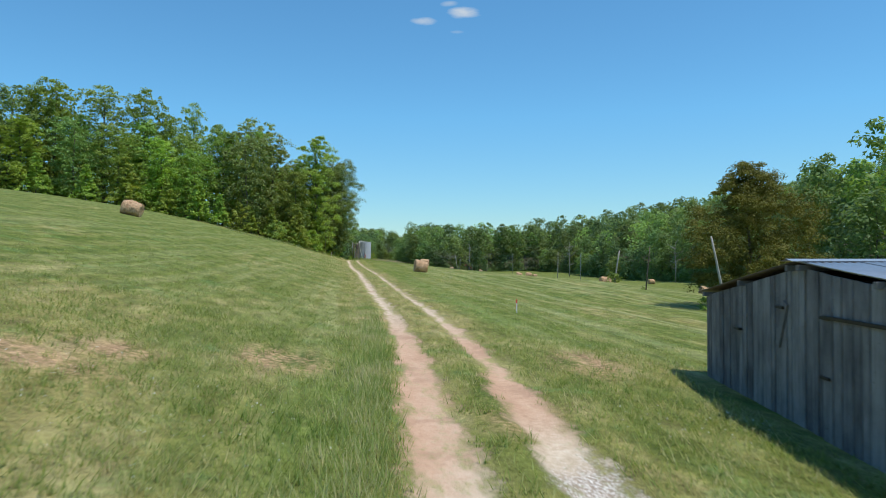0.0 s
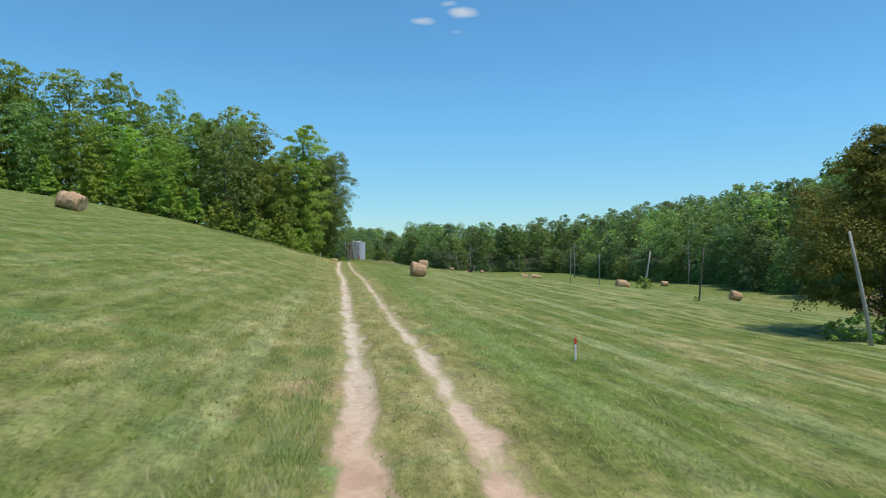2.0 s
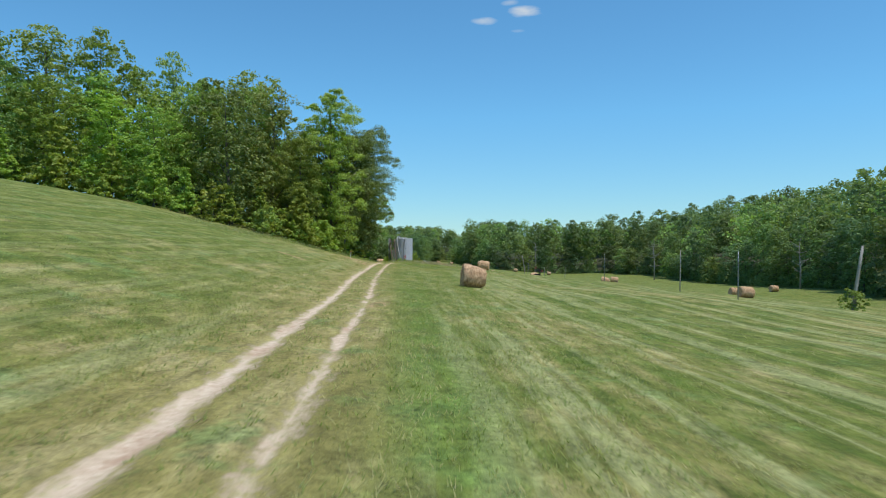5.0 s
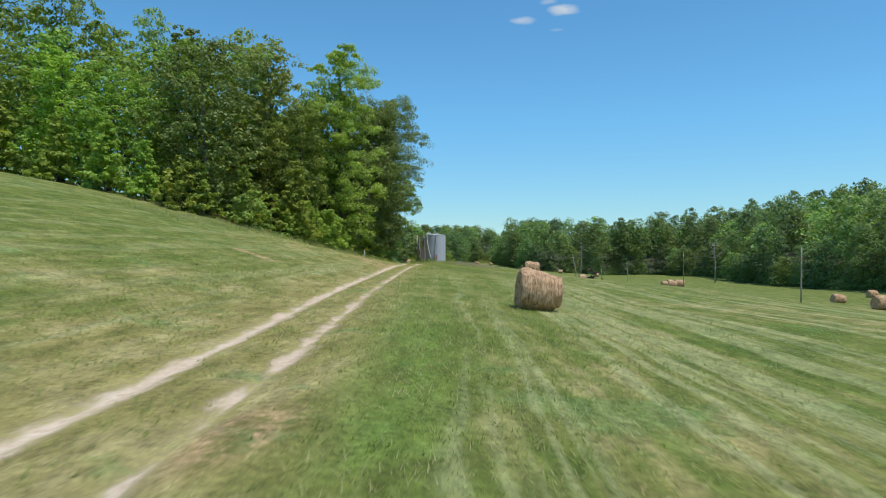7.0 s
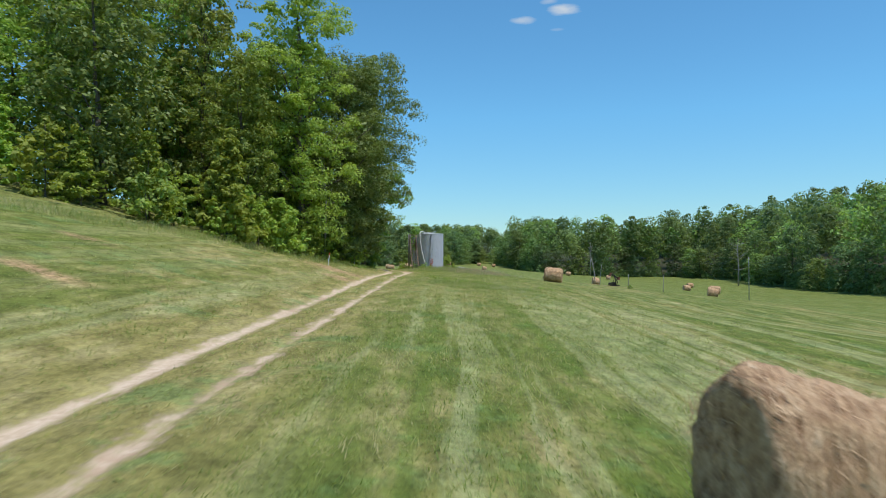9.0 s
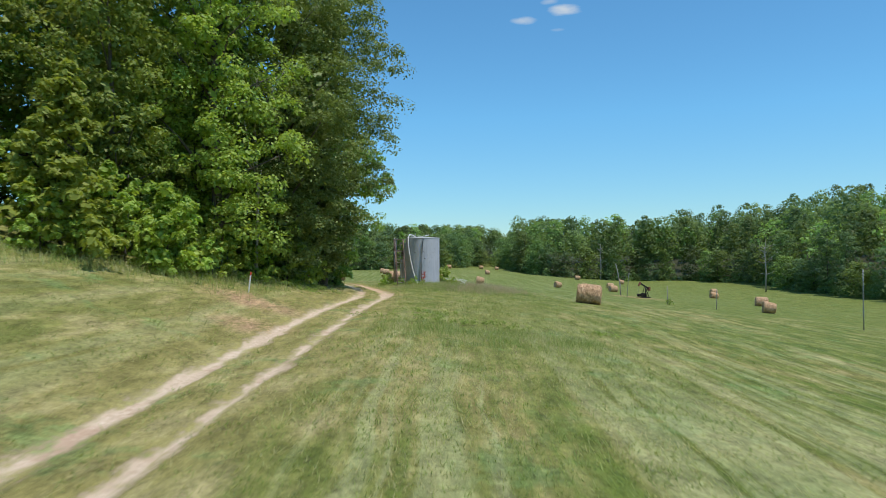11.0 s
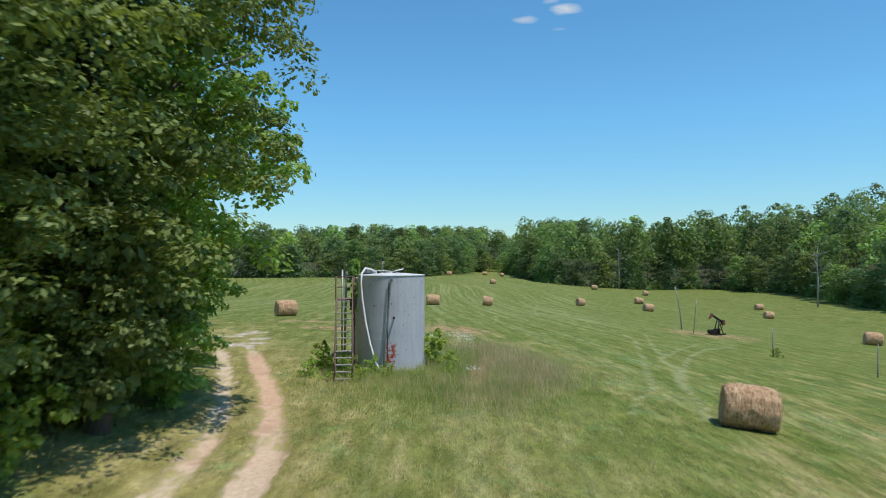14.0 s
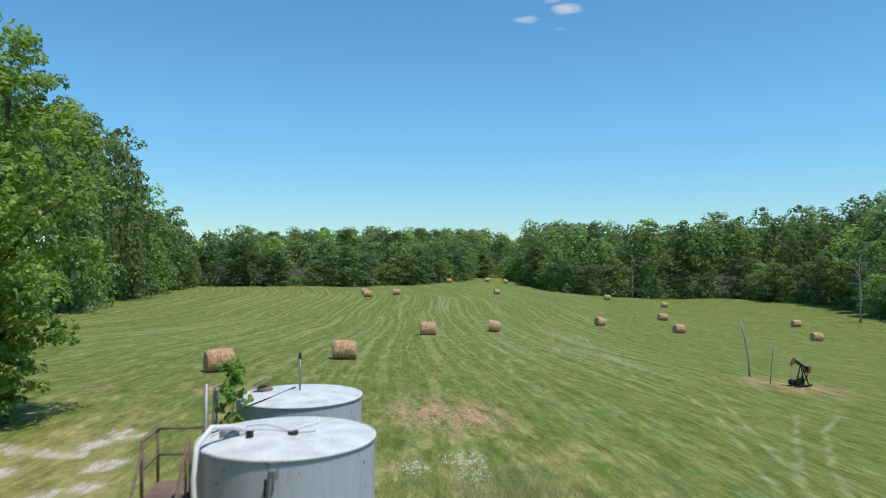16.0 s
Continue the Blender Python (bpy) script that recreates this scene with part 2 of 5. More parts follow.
def board_material():
    """Old grey planks: run-down grain, dark weathered bands, each board its own tone."""
    m, n, l, b = nodes_of("shed_boards")
    v, info = object_vec(n), n.new("ShaderNodeObjectInfo")
    shift = n.new("ShaderNodeVectorMath")
    l.new(v, shift.inputs[0])
    l.new(calc(n, l, "MULTIPLY", info.outputs["Random"], 40.0), shift.inputs[1])
    mp = n.new("ShaderNodeMapping")
    mp.inputs["Scale"].default_value = (30, 30, 1.3)
    l.new(shift.outputs[0], mp.inputs[0])
    grain, stain, spot = noise_node(n, l, 1.0, 6, 0.7, mp.outputs[0]), noise_node(n, l, 1.7, 4, 0.6, shift.outputs[0]), noise_node(n, l, 18, 3, 0.6, v)
    f = calc(n, l, "ADD", calc(n, l, "MULTIPLY", grain, 0.5), calc(n, l, "ADD", calc(n, l, "MULTIPLY", stain, 0.4), calc(n, l, "MULTIPLY", info.outputs["Random"], 0.16)))
    c = ramp(n, l, f, ((0.36, (0.055, 0.053, 0.055)), (0.5, (0.15, 0.147, 0.15)), (0.66, (0.30, 0.295, 0.29))))
    c = mix(n, l, calc(n, l, "MULTIPLY", step(n, l, spot, 0.66, 0.72), 0.7), c, (0.04, 0.036, 0.034))
    l.new(c, b.inputs["Base Color"])
    b.inputs["Roughness"].default_value = 0.92
    bump(n, l, b, grain, 0.7, 0.012)
    return m


M_BOARD = board_material()
M_TIN = plain("tin_roofing", (0.55, 0.56, 0.57), 0.4, 0.8, 0.2, 1.5, 20, 0.1, 0.004)
M_PIPE = plain("white_plastic_pipe", (0.72, 0.71, 0.68), 0.5, 0, 0.1, 3, 30, 0.1, 0.002)
M_BLACK = plain("black_iron", (0.025, 0.022, 0.02), 0.6, 0.4, 0.3, 5, 40, 0.3, 0.003)
M_REDIRON = plain("red_painted_iron", (0.21, 0.075, 0.045), 0.8, 0.1, 0.35, 5, 40, 0.3, 0.003)
M_WHITE = plain("white_paint", (0.75, 0.75, 0.73), 0.7, 0, 0.08, 6, 40, 0.1, 0.002)
M_ORANGE = plain("red_ribbon", (0.75, 0.08, 0.05), 0.7, 0, 0.08, 6, 40, 0.1, 0.002)
M_TINDARK = plain("dark_tin_roofing", (0.13, 0.11, 0.095), 0.7, 0.4, 0.4, 1.5, 20, 0.2, 0.004)
M_GALV = plain("dull_galvanised_steel", (0.30, 0.31, 0.32), 0.5, 0.5, 0.25, 5, 40, 0.2, 0.003)
M_RUSTPALE = plain("worn_pale_steel", (0.36, 0.33, 0.30), 0.7, 0.3, 0.35, 5, 40, 0.3, 0.003)
M_STRAW = plain("loose_straw", (0.68, 0.46, 0.28), 0.9, 0, 0.3, 9, 60, 0.2, 0.002)
M_FLOWER = plain("white_petals", (0.75, 0.74, 0.68), 0.8, 0, 0.1, 6, 40, 0.1, 0.002)


def ground_material():
    """Mown grass with windrow streaks; bare clay and pale gravel where the wheels run."""
    m, n, l, b = nodes_of("field_ground")
    v = object_vec(n)
    lay = n.new("ShaderNodeCombineXYZ")
    l.new(attribute(n, "mow"), lay.inputs[0])
    l.new(calc(n, l, "MULTIPLY", attribute(n, "along"), 0.3), lay.inputs[1])
    big = noise_node(n, l, 0.2, 5, 0.6, lay.outputs[0])
    tuft, mid, fine, grit = noise_node(n, l, 3.4, 4, 0.6, lay.outputs[0]), noise_node(n, l, 1.2, 6, 0.65, lay.outputs[0]), noise_node(n, l, 9, 5, 0.7, v), noise_node(n, l, 32, 4, 0.7, v)
    lush = ramp(n, l, mid, ((0.30, (0.078, 0.118, 0.020)), (0.5, (0.146, 0.176, 0.036)), (0.68, (0.236, 0.238, 0.072))))
    tired = ramp(n, l, mid, ((0.25, (0.155, 0.140, 0.038)), (0.5, (0.285, 0.245, 0.085)), (0.72, (0.43, 0.36, 0.17))))
    dry = calc(n, l, "ADD", calc(n, l, "MULTIPLY", big, 0.65), calc(n, l, "MULTIPLY", mid, 0.35))
    c = mix(n, l, calc(n, l, "ADD", step(n, l, calc(n, l, "ADD", dry, attribute(n, "thin")), 0.48, 0.66), attribute(n, "worn"), True), lush, tired)
    clover = noise_node(n, l, 0.55, 5, 0.7, v)
    c = mix(n, l, calc(n, l, "MULTIPLY", step(n, l, clover, 0.54, 0.66), 0.6), c, ramp(n, l, fine, ((0.3, (0.09, 0.17, 0.045)), (0.7, (0.20, 0.29, 0.10)))))
    # windrow streaks along the mower's way
    comb = n.new("ShaderNodeCombineXYZ")
    l.new(calc(n, l, "ADD", attribute(n, "mow"), calc(n, l, "MULTIPLY", calc(n, l, "SUBTRACT", big, 0.5), 1.6)), comb.inputs[0])
    l.new(calc(n, l, "MULTIPLY", attribute(n, "along"), 0.016), comb.inputs[1])
    thin, wide = noise_node(n, l, 3.3, 3, 0.6, comb.outputs[0]), noise_node(n, l, 1.15, 2, 0.5, comb.outputs[0])
    wave = calc(n, l, "ADD", calc(n, l, "MULTIPLY", thin, 0.42), calc(n, l, "MULTIPLY", wide, 0.58))
    pale = calc(n, l, "MULTIPLY", step(n, l, wave, 0.49, 0.57), step(n, l, calc(n, l, "ADD", calc(n, l, "MULTIPLY", mid, 0.7), calc(n, l, "MULTIPLY", big, 0.9)), 0.30, 0.90))
    c = mix(n, l, calc(n, l, "MULTIPLY", pale, attribute(n, "streak")), c, (0.36, 0.37, 0.17))
    deep = calc(n, l, "MULTIPLY", step(n, l, wave, 0.47, 0.38), attribute(n, "streak"))
    side = n.new("ShaderNodeVectorMath")
    l.new(comb.outputs[0], side.inputs[0])
    side.inputs[1].default_value = (17.3, 4.1, 0.0)
    straw = step(n, l, noise_node(n, l, 1.5, 4, 0.65, side.outputs[0]), 0.56, 0.66)
    straw = calc(n, l, "MULTIPLY", calc(n, l, "MULTIPLY", straw, step(n, l, mid, 0.34, 0.58)), attribute(n, "streak"))
    c = mix(n, l, calc(n, l, "MULTIPLY", straw, 0.6), c, (0.30, 0.255, 0.10))
    c = mix(n, l, calc(n, l, "MULTIPLY", deep, 0.8), c, (0.105, 0.17, 0.024))
    c = mix(n, l, calc(n, l, "MULTIPLY", step(n, l, calc(n, l, "ADD", attribute(n, "wheel"), calc(n, l, "MULTIPLY", calc(n, l, "SUBTRACT", fine, 0.5), 0.5)), 0.26, 0.02), 0.45), c, (0.42, 0.41, 0.22))
    lush_strip = calc(n, l, "MULTIPLY", attribute(n, "lush"), step(n, l, mid, 0.36, 0.56))
    c = mix(n, l, lush_strip, c, ramp(n, l, fine, ((0.3, (0.07, 0.15, 0.018)), (0.7, (0.16, 0.25, 0.045)))))
    # thin turf where the soil shows through
    bald = calc(n, l, "MULTIPLY", attribute(n, "bald"), step(n, l, calc(n, l, "ADD", calc(n, l, "MULTIPLY", mid, 0.6), calc(n, l, "MULTIPLY", fine, 0.5)), 0.45, 0.62))
    c = mix(n, l, bald, c, ramp(n, l, fine, ((0.3, (0.29, 0.165, 0.085)), (0.7, (0.50, 0.335, 0.19)))))
    # overlay speckle paints small tuft shadows and lit tips into the turf colour
    c = mix(n, l, 0.95, c, ramp(n, l, calc(n, l, "ADD", calc(n, l, "MULTIPLY", tuft, 0.35), calc(n, l, "ADD", calc(n, l, "MULTIPLY", fine, 0.35), calc(n, l, "MULTIPLY", grit, 0.35))), ((0.37, (0.14, 0.14, 0.14)), (0.69, (0.88, 0.88, 0.88)))), "OVERLAY")
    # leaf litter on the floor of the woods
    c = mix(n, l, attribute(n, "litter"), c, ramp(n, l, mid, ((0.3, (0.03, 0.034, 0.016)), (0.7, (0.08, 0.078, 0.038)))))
    # ruts
    edge = calc(n, l, "ADD", attribute(n, "rut"), calc(n, l, "MULTIPLY", calc(n, l, "SUBTRACT", calc(n, l, "ADD", calc(n, l, "MULTIPLY", fine, 0.35), calc(n, l, "ADD", calc(n, l, "MULTIPLY", tuft, 0.55), calc(n, l, "MULTIPLY", mid, 0.9))), 0.90), 1.15))
    bare = step(n, l, edge, 0.30, 0.02)
    clay = ramp(n, l, calc(n, l, "ADD", calc(n, l, "MULTIPLY", mid, 0.4), calc(n, l, "MULTIPLY", fine, 0.6)), ((0.33, (0.42, 0.32, 0.215)), (0.5, (0.64, 0.51, 0.37)), (0.66, (0.83, 0.72, 0.57))))
    stones = n.new("ShaderNodeTexVoronoi")
    stones.inputs["Scale"].default_value = 30
    l.new(v, stones.inputs["Vector"])
    pebble = ramp(n, l, stones.outputs["Color"], ((0.2, (0.56, 0.47, 0.39)), (0.8, (0.82, 0.76, 0.69))))
    pebble = mix(n, l, step(n, l, stones.outputs["Distance"], 0.3, 0.7), pebble, (0.38, 0.30, 0.23))
    gravel = step(n, l, calc(n, l, "ADD", attribute(n, "gravel"), calc(n, l, "SUBTRACT", calc(n, l, "ADD", calc(n, l, "MULTIPLY", mid, 0.9), calc(n, l, "MULTIPLY", fine, 0.4)), 0.65)), 0.38, 0.62)
    red = ramp(n, l, calc(n, l, "ADD", calc(n, l, "MULTIPLY", mid, 0.6), calc(n, l, "MULTIPLY", fine, 0.4)), ((0.3, (0.43, 0.25, 0.155)), (0.5, (0.58, 0.37, 0.245)), (0.7, (0.71, 0.51, 0.37))))
    clay = mix(n, l, calc(n, l, "MULTIPLY", attribute(n, "gravel"), 2.4, True), red, clay)
    clay = mix(n, l, calc(n, l, "MULTIPLY", step(n, l, clover, 0.52, 0.62), 0.55), clay, (0.42, 0.255, 0.165))
    track = mix(n, l, gravel, clay, pebble)
    c = mix(n, l, bare, c, track)
    l.new(c, b.inputs["Base Color"])
    b.inputs["Roughness"].default_value = 0.95
    b.inputs["Specular IOR Level"].default_value = 0.15
    rel = mix(n, l, bare, calc(n, l, "ADD", calc(n, l, "MULTIPLY", fine, 0.7), calc(n, l, "MULTIPLY", grit, 0.3)), calc(n, l, "ADD", calc(n, l, "MULTIPLY", calc(n, l, "SUBTRACT", 0.6, stones.outputs["Distance"]), calc(n, l, "ADD", calc(n, l, "MULTIPLY", gravel, 0.16), 0.06)), calc(n, l, "ADD", calc(n, l, "MULTIPLY", fine, 0.25), 0.33)))
    bump(n, l, b, rel, 1.0, 0.055)
    return m


M_GROUND = ground_material()
M_TANK = tank_material()
M_HAY = hay_material()


def blade_material(name, low, mid_c, high, trans=0.3):
    m, n, l, b = nodes_of(name)
    geo = n.new("ShaderNodeNewGeometry")
    big = noise_node(n, l, 0.6, 4, 0.65, object_vec(n))
    f = calc(n, l, "ADD", calc(n, l, "MULTIPLY", geo.outputs["Random Per Island"], 0.5), calc(n, l, "MULTIPLY", calc(n, l, "SUBTRACT", big, 0.32), 1.4))
    c = ramp(n, l, f, ((0.2, low), (0.5, mid_c), (0.85, high)))
    l.new(c, b.inputs["Base Color"])
    b.inputs["Roughness"].default_value = 0.6
    t = n.new("ShaderNodeBsdfTranslucent")
    l.new(c, t.inputs["Color"])
    sh = n.new("ShaderNodeMixShader")
    sh.inputs[0].default_value = trans
    l.new(b.outputs[0], sh.inputs[1])
    l.new(t.outputs[0], sh.inputs[2])
    l.new(sh.outputs[0], n["Material Output"].inputs["Surface"])
    return m


M_BLADE = blade_material("grass_blade", (0.15, 0.235, 0.035), (0.31, 0.37, 0.08), (0.58, 0.51, 0.24), 0.5)
M_TALL = blade_material("tall_grass_blade", (0.21, 0.31, 0.055), (0.38, 0.44, 0.12), (0.62, 0.54, 0.29), 0.5)
M_SEED = blade_material("dry_seed_stalk", (0.34, 0.31, 0.13), (0.52, 0.41, 0.22), (0.70, 0.57, 0.36), 0.5)


# ---- building helpers ----
def mesh_np(name, verts, faces, mats, smooth_faces=False, slots=None):
    """A mesh from arrays: n x 3 places and m x 3 or m x 4 corners."""
    me = bpy.data.meshes.new(name)
    verts, faces = np.asarray(verts, np.float32), np.asarray(faces, np.int32)
    k = faces.shape[1]
    me.vertices.add(len(verts))
    me.vertices.foreach_set("co", verts.ravel())
    me.loops.add(faces.size)
    me.loops.foreach_set("vertex_index", faces.ravel())
    me.polygons.add(len(faces))
    me.polygons.foreach_set("loop_start", np.arange(0, faces.size, k, dtype=np.int32))
    if slots is not None:
        me.polygons.foreach_set("material_index", np.asarray(slots, np.int32))
    if smooth_faces:
        me.polygons.foreach_set("use_smooth", np.ones(len(faces), bool))
    for m in mats if isinstance(mats, (list, tuple)) else [mats]:
        me.materials.append(m)
    me.update(calc_edges=True)
    return me


def part(name, data, material=None, parent=None, label=""):
    """A bmesh or mesh as one mesh object, under a thing or under a part."""
    if isinstance(data, bmesh.types.BMesh):
        me = bpy.data.meshes.new(name)
        data.to_mesh(me)
        data.free()
    else:
        me = data
    if material is not None and not me.materials:
        me.materials.append(material)
    ob = new(name, me)
    if parent is not None:
        ob.parent = parent
    return tagged(ob, label)


def box(bm, x0, x1, y0, y1, z0, z1, bevel=0.0):
    r = bmesh.ops.create_cube(bm, size=1)["verts"]
    bmesh.ops.scale(bm, vec=(x1 - x0, y1 - y0, z1 - z0), verts=r)
    bmesh.ops.translate(bm, vec=((x0 + x1) / 2, (y0 + y1) / 2, (z0 + z1) / 2), verts=r)
    if bevel:
        es = list({e for q in r for e in q.link_edges})
        bmesh.ops.bevel(bm, geom=es, offset=bevel, segments=2, affect="EDGES", profile=0.6)
    return r


def tube(bm, pts, radii, sides=8, caps=True):
    """A round bar along points, tapering by radii."""
    pts = [Vector(p) for p in pts]
    if isinstance(radii, (int, float)):
        radii = [radii] * len(pts)
    rings = []
    for i, p in enumerate(pts):
        d = (pts[min(i + 1, len(pts) - 1)] - pts[max(i - 1, 0)]).normalized()
        a = d.orthogonal().normalized() if abs(d.z) > 0.95 else d.cross(Vector((0, 0, 1))).normalized()
        c = d.cross(a)
        rings.append([bm.verts.new(p + radii[i] * (math.cos(2 * math.pi * k / sides) * a + math.sin(2 * math.pi * k / sides) * c)) for k in range(sides)])
    for q, w in zip(rings, rings[1:]):
        for k in range(sides):
            f = bm.faces.new((q[k], q[(k + 1) % sides], w[(k + 1) % sides], w[k]))
            f.smooth = True
    if caps:
        bm.faces.new(rings[0][::-1])
        bm.faces.new(rings[-1])
    return rings


def tube_part(name, pts, radii, material, parent, sides=8, label=""):
    bm = bmesh.new()
    tube(bm, pts, radii, sides)
    bmesh.ops.recalc_face_normals(bm, faces=bm.faces)
    return part(name, bm, material, parent, label)


# ---- ground ----
def curve_distance(px, py, line, near=6.0):
    """Distance from places to a polyline."""
    best = np.full(px.shape, near)
    for (ax, ay), (bx, by) in zip(line, line[1:]):
        dx, dy = bx - ax, by - ay
        t = np.clip(((px - ax) * dx + (py - ay) * dy) / (dx * dx + dy * dy), 0, 1)
        best = np.minimum(best, np.hypot(px - ax - t * dx, py - ay - t * dy))
    return best


def rut_distance(x, y):
    """Distance to the nearer wheel rut."""
    slope = (track_x(y + 0.5) - track_x(y - 0.5))
    half = 0.69 - 0.11 * (1 - smooth(4, 12, y))
    d = abs(abs(x - track_x(y)) - half) / np.sqrt(1 + slope ** 2)
    d = d + (0.05 + 0.04 * smooth(26, 40, y)) * (x > track_x(y)) * smooth(16, 30, y) * (1 - smooth(96, 110, y))
    wide = np.where(x > track_x(y), 0.07, 0.15) * (1 - smooth(8, 22, y)) + 0.12 * smooth(112, 118, y)
    out = np.clip(d - wide, 0, None) + 0.4 * smooth(131, 140, y) + 3 * smooth(142, 150, y) + 0.10 * smooth(116, 119, y) * (x < track_x(y))
    for gx, gy, rx, ry in GRAVEL_SPOTS:
        out = np.minimum(out, 0.09 + 0.45 * smooth(0.3, 2.0, np.hypot((x - gx) / rx, (y - gy) / ry)))
    return out


WHEEL_MARKS = (
    ((-7.0, 190), (-5.0, 175), (-3.4, 166), (-2.9, 157.4), (-3.9, 146.7), (-4.7, 138.5), (-5.3, 132.3), (-6.1, 130), (-6.7, 127)),
    ((-1.0, 166.3), (-2.3, 153), (-3.0, 145.1), (-3.3, 139.9), (-4.0, 134.4), (-4.0, 130), (-4.6, 127)),
    ((2.3, 161.7), (-0.8, 152.3), (-3.0, 145.1)),
    ((6.0, 165.3), (1.8, 156.4), (-0.9, 148.3), (-2.6, 141.3), (-3.6, 135.7), (-4.0, 132.3)),
    ((-18.1, 243), (-12.9, 220), (-10.7, 199), (-9.8, 174)),
    ((-23.6, 223), (-18.0, 194), (-14.4, 177.5), (-13.2, 164)),
    ((-6.9, 201.5), (-6.5, 182), (-5.3, 173.5), (-5.3, 166)),
)
GRAVEL_SPOTS = ((-25.5, 140.2, 1.0, 0.6), (-25.3, 141.5, 0.7, 0.5), (-25.4, 143.3, 0.5, 0.4), (-24.9, 142.6, 0.6, 0.7), (-23.5, 139.4, 0.6, 0.9), (-22.7, 137.4, 0.6, 0.8), (-22.9, 136.0, 0.8, 0.8), (-27.6, 140.2, 1.5, 0.7), (-25.8, 138.0, 0.8, 0.6))
BALD_SPOTS = ((-2.7, 11.9, 1.2, 2.0), (-4.4, 9.5, 0.7, 1.0), (-16.1, 105, 2.4, 2.6), (-14.2, 100.5, 1.6, 1.8), (-19.0, 87, 1.3, 0.8), (-15.3, 80, 1.6, 0.6), (-11.5, 132.6, 0.7, 3.4), (-15.0, 149.5, 3.6, 5.0), (-31.5, 151.2, 2.4, 0.8), (5.4, 172.6, 6.0, 4.2), (-2.0, 21, 0.8, 1.2), (-22, 147, 3, 2), (-5.3, 8, 2.5, 1.0), (-4.6, 55, 0.5, 1.4), (2.6, 13, 1.0, 2.2), (1.0, 8.8, 0.7, 1.6), (-25.5, 152, 3.5, 1.2), (-15.8, 104.5, 2.2, 1.0))


def make_ground():
    us = np.unique(np.round(np.concatenate([np.linspace(-620, -75, 24), np.linspace(-75, -14, 44), np.linspace(-14, -1.8, 32), np.linspace(-1.8, 1.8, 40), np.linspace(1.8, 32, 66), np.linspace(32, 95, 32), np.linspace(95, 640, 26)]), 3))
    ys = np.unique(np.round(np.concatenate([np.linspace(-300, -20, 15), np.linspace(-20, 0, 16), np.linspace(0, 40, 130), np.linspace(40, 148, 240), np.linspace(148, 165, 20), np.linspace(165, 350, 70), np.linspace(350, 950, 30)]), 3))
    gu, gy = np.meshgrid(us, ys)
    gx = gu + track_x(np.clip(gy, -60, 140))
    gz = height(gx, gy)
    rut = rut_distance(gx, gy)
    gz -= 0.07 * np.exp(-(rut / 0.3) ** 2)
    nx, ny = len(us), len(ys)
    i = (np.arange(ny - 1)[:, None] * nx + np.arange(nx - 1)[None, :]).ravel()
    me = mesh_np("ground", np.stack([gx.ravel(), gy.ravel(), gz.ravel()], 1), np.stack([i, i + 1, i + nx + 1, i + nx], 1), M_GROUND, True)
    far = np.clip(gy - 128, 0, None)
    mow = gx + 0.131 * gy + 0.0035 * far ** 2 * (1 - 0.6 * smooth(40, 140, far)) + 6 * smooth(0, 90, far) * np.sin(gx * 0.045 + 0.5) - 0.42 * np.clip(-gx - 10, 0, None) * smooth(20, 80, far)
    wheel = np.min([curve_distance(gx, gy, w) for w in WHEEL_MARKS], 0)
    bald = np.zeros_like(gx)
    for bx, by, rx, ry in BALD_SPOTS:
        bald = np.maximum(bald, 1 - smooth(0.3, 1.0, np.hypot((gx - bx) / rx, (gy - by) / ry)))
    gravel = 0.75 * (1 - smooth(5, 9.5, gy)) * smooth(-0.9, 0.6, gx - track_x(gy)) + 0.5 * (1 - smooth(4, 7, gy)) + 0.36 * smooth(14, 24, gy) * (1 - smooth(50, 75, gy)) + 0.30 * smooth(50, 75, gy) * (1 - 0.85 * smooth(116, 124, gy)) + 1.0 * smooth(133, 137, gy) + 0.3 * smooth(119, 123, gy) * (gx < track_x(gy)) * (1 - smooth(133, 137, gy))
    side = gx - track_x(gy)
    worn = 0.95 * np.exp(-(side / 2.0) ** 4) * smooth(10, 25, gy) * (1 - 0.5 * smooth(85, 110, gy)) + 0.55 * (1 - smooth(2, 9, gy)) + 0.45 * np.exp(-((side + 2.4) / 1.4) ** 2) * smooth(14, 30, gy) * (1 - smooth(98, 115, gy)) + 0.12 * np.exp(-((side + 5) / 4) ** 2) * (1 - 0.4 * smooth(100, 125, gy)) + 0.42 * smooth(85, 100, gy) * (1 - smooth(132, 150, gy)) * (1 - smooth(5, 13, side)) - 0.35 * smooth(138, 155, gy)
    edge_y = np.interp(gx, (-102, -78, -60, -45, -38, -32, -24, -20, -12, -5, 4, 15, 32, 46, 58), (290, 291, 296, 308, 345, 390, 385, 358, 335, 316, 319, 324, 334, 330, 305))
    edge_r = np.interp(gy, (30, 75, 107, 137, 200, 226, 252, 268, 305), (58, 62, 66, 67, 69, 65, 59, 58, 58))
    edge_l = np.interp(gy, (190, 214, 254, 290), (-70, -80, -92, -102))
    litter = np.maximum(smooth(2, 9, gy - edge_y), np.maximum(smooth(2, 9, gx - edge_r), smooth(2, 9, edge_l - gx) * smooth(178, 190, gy)))
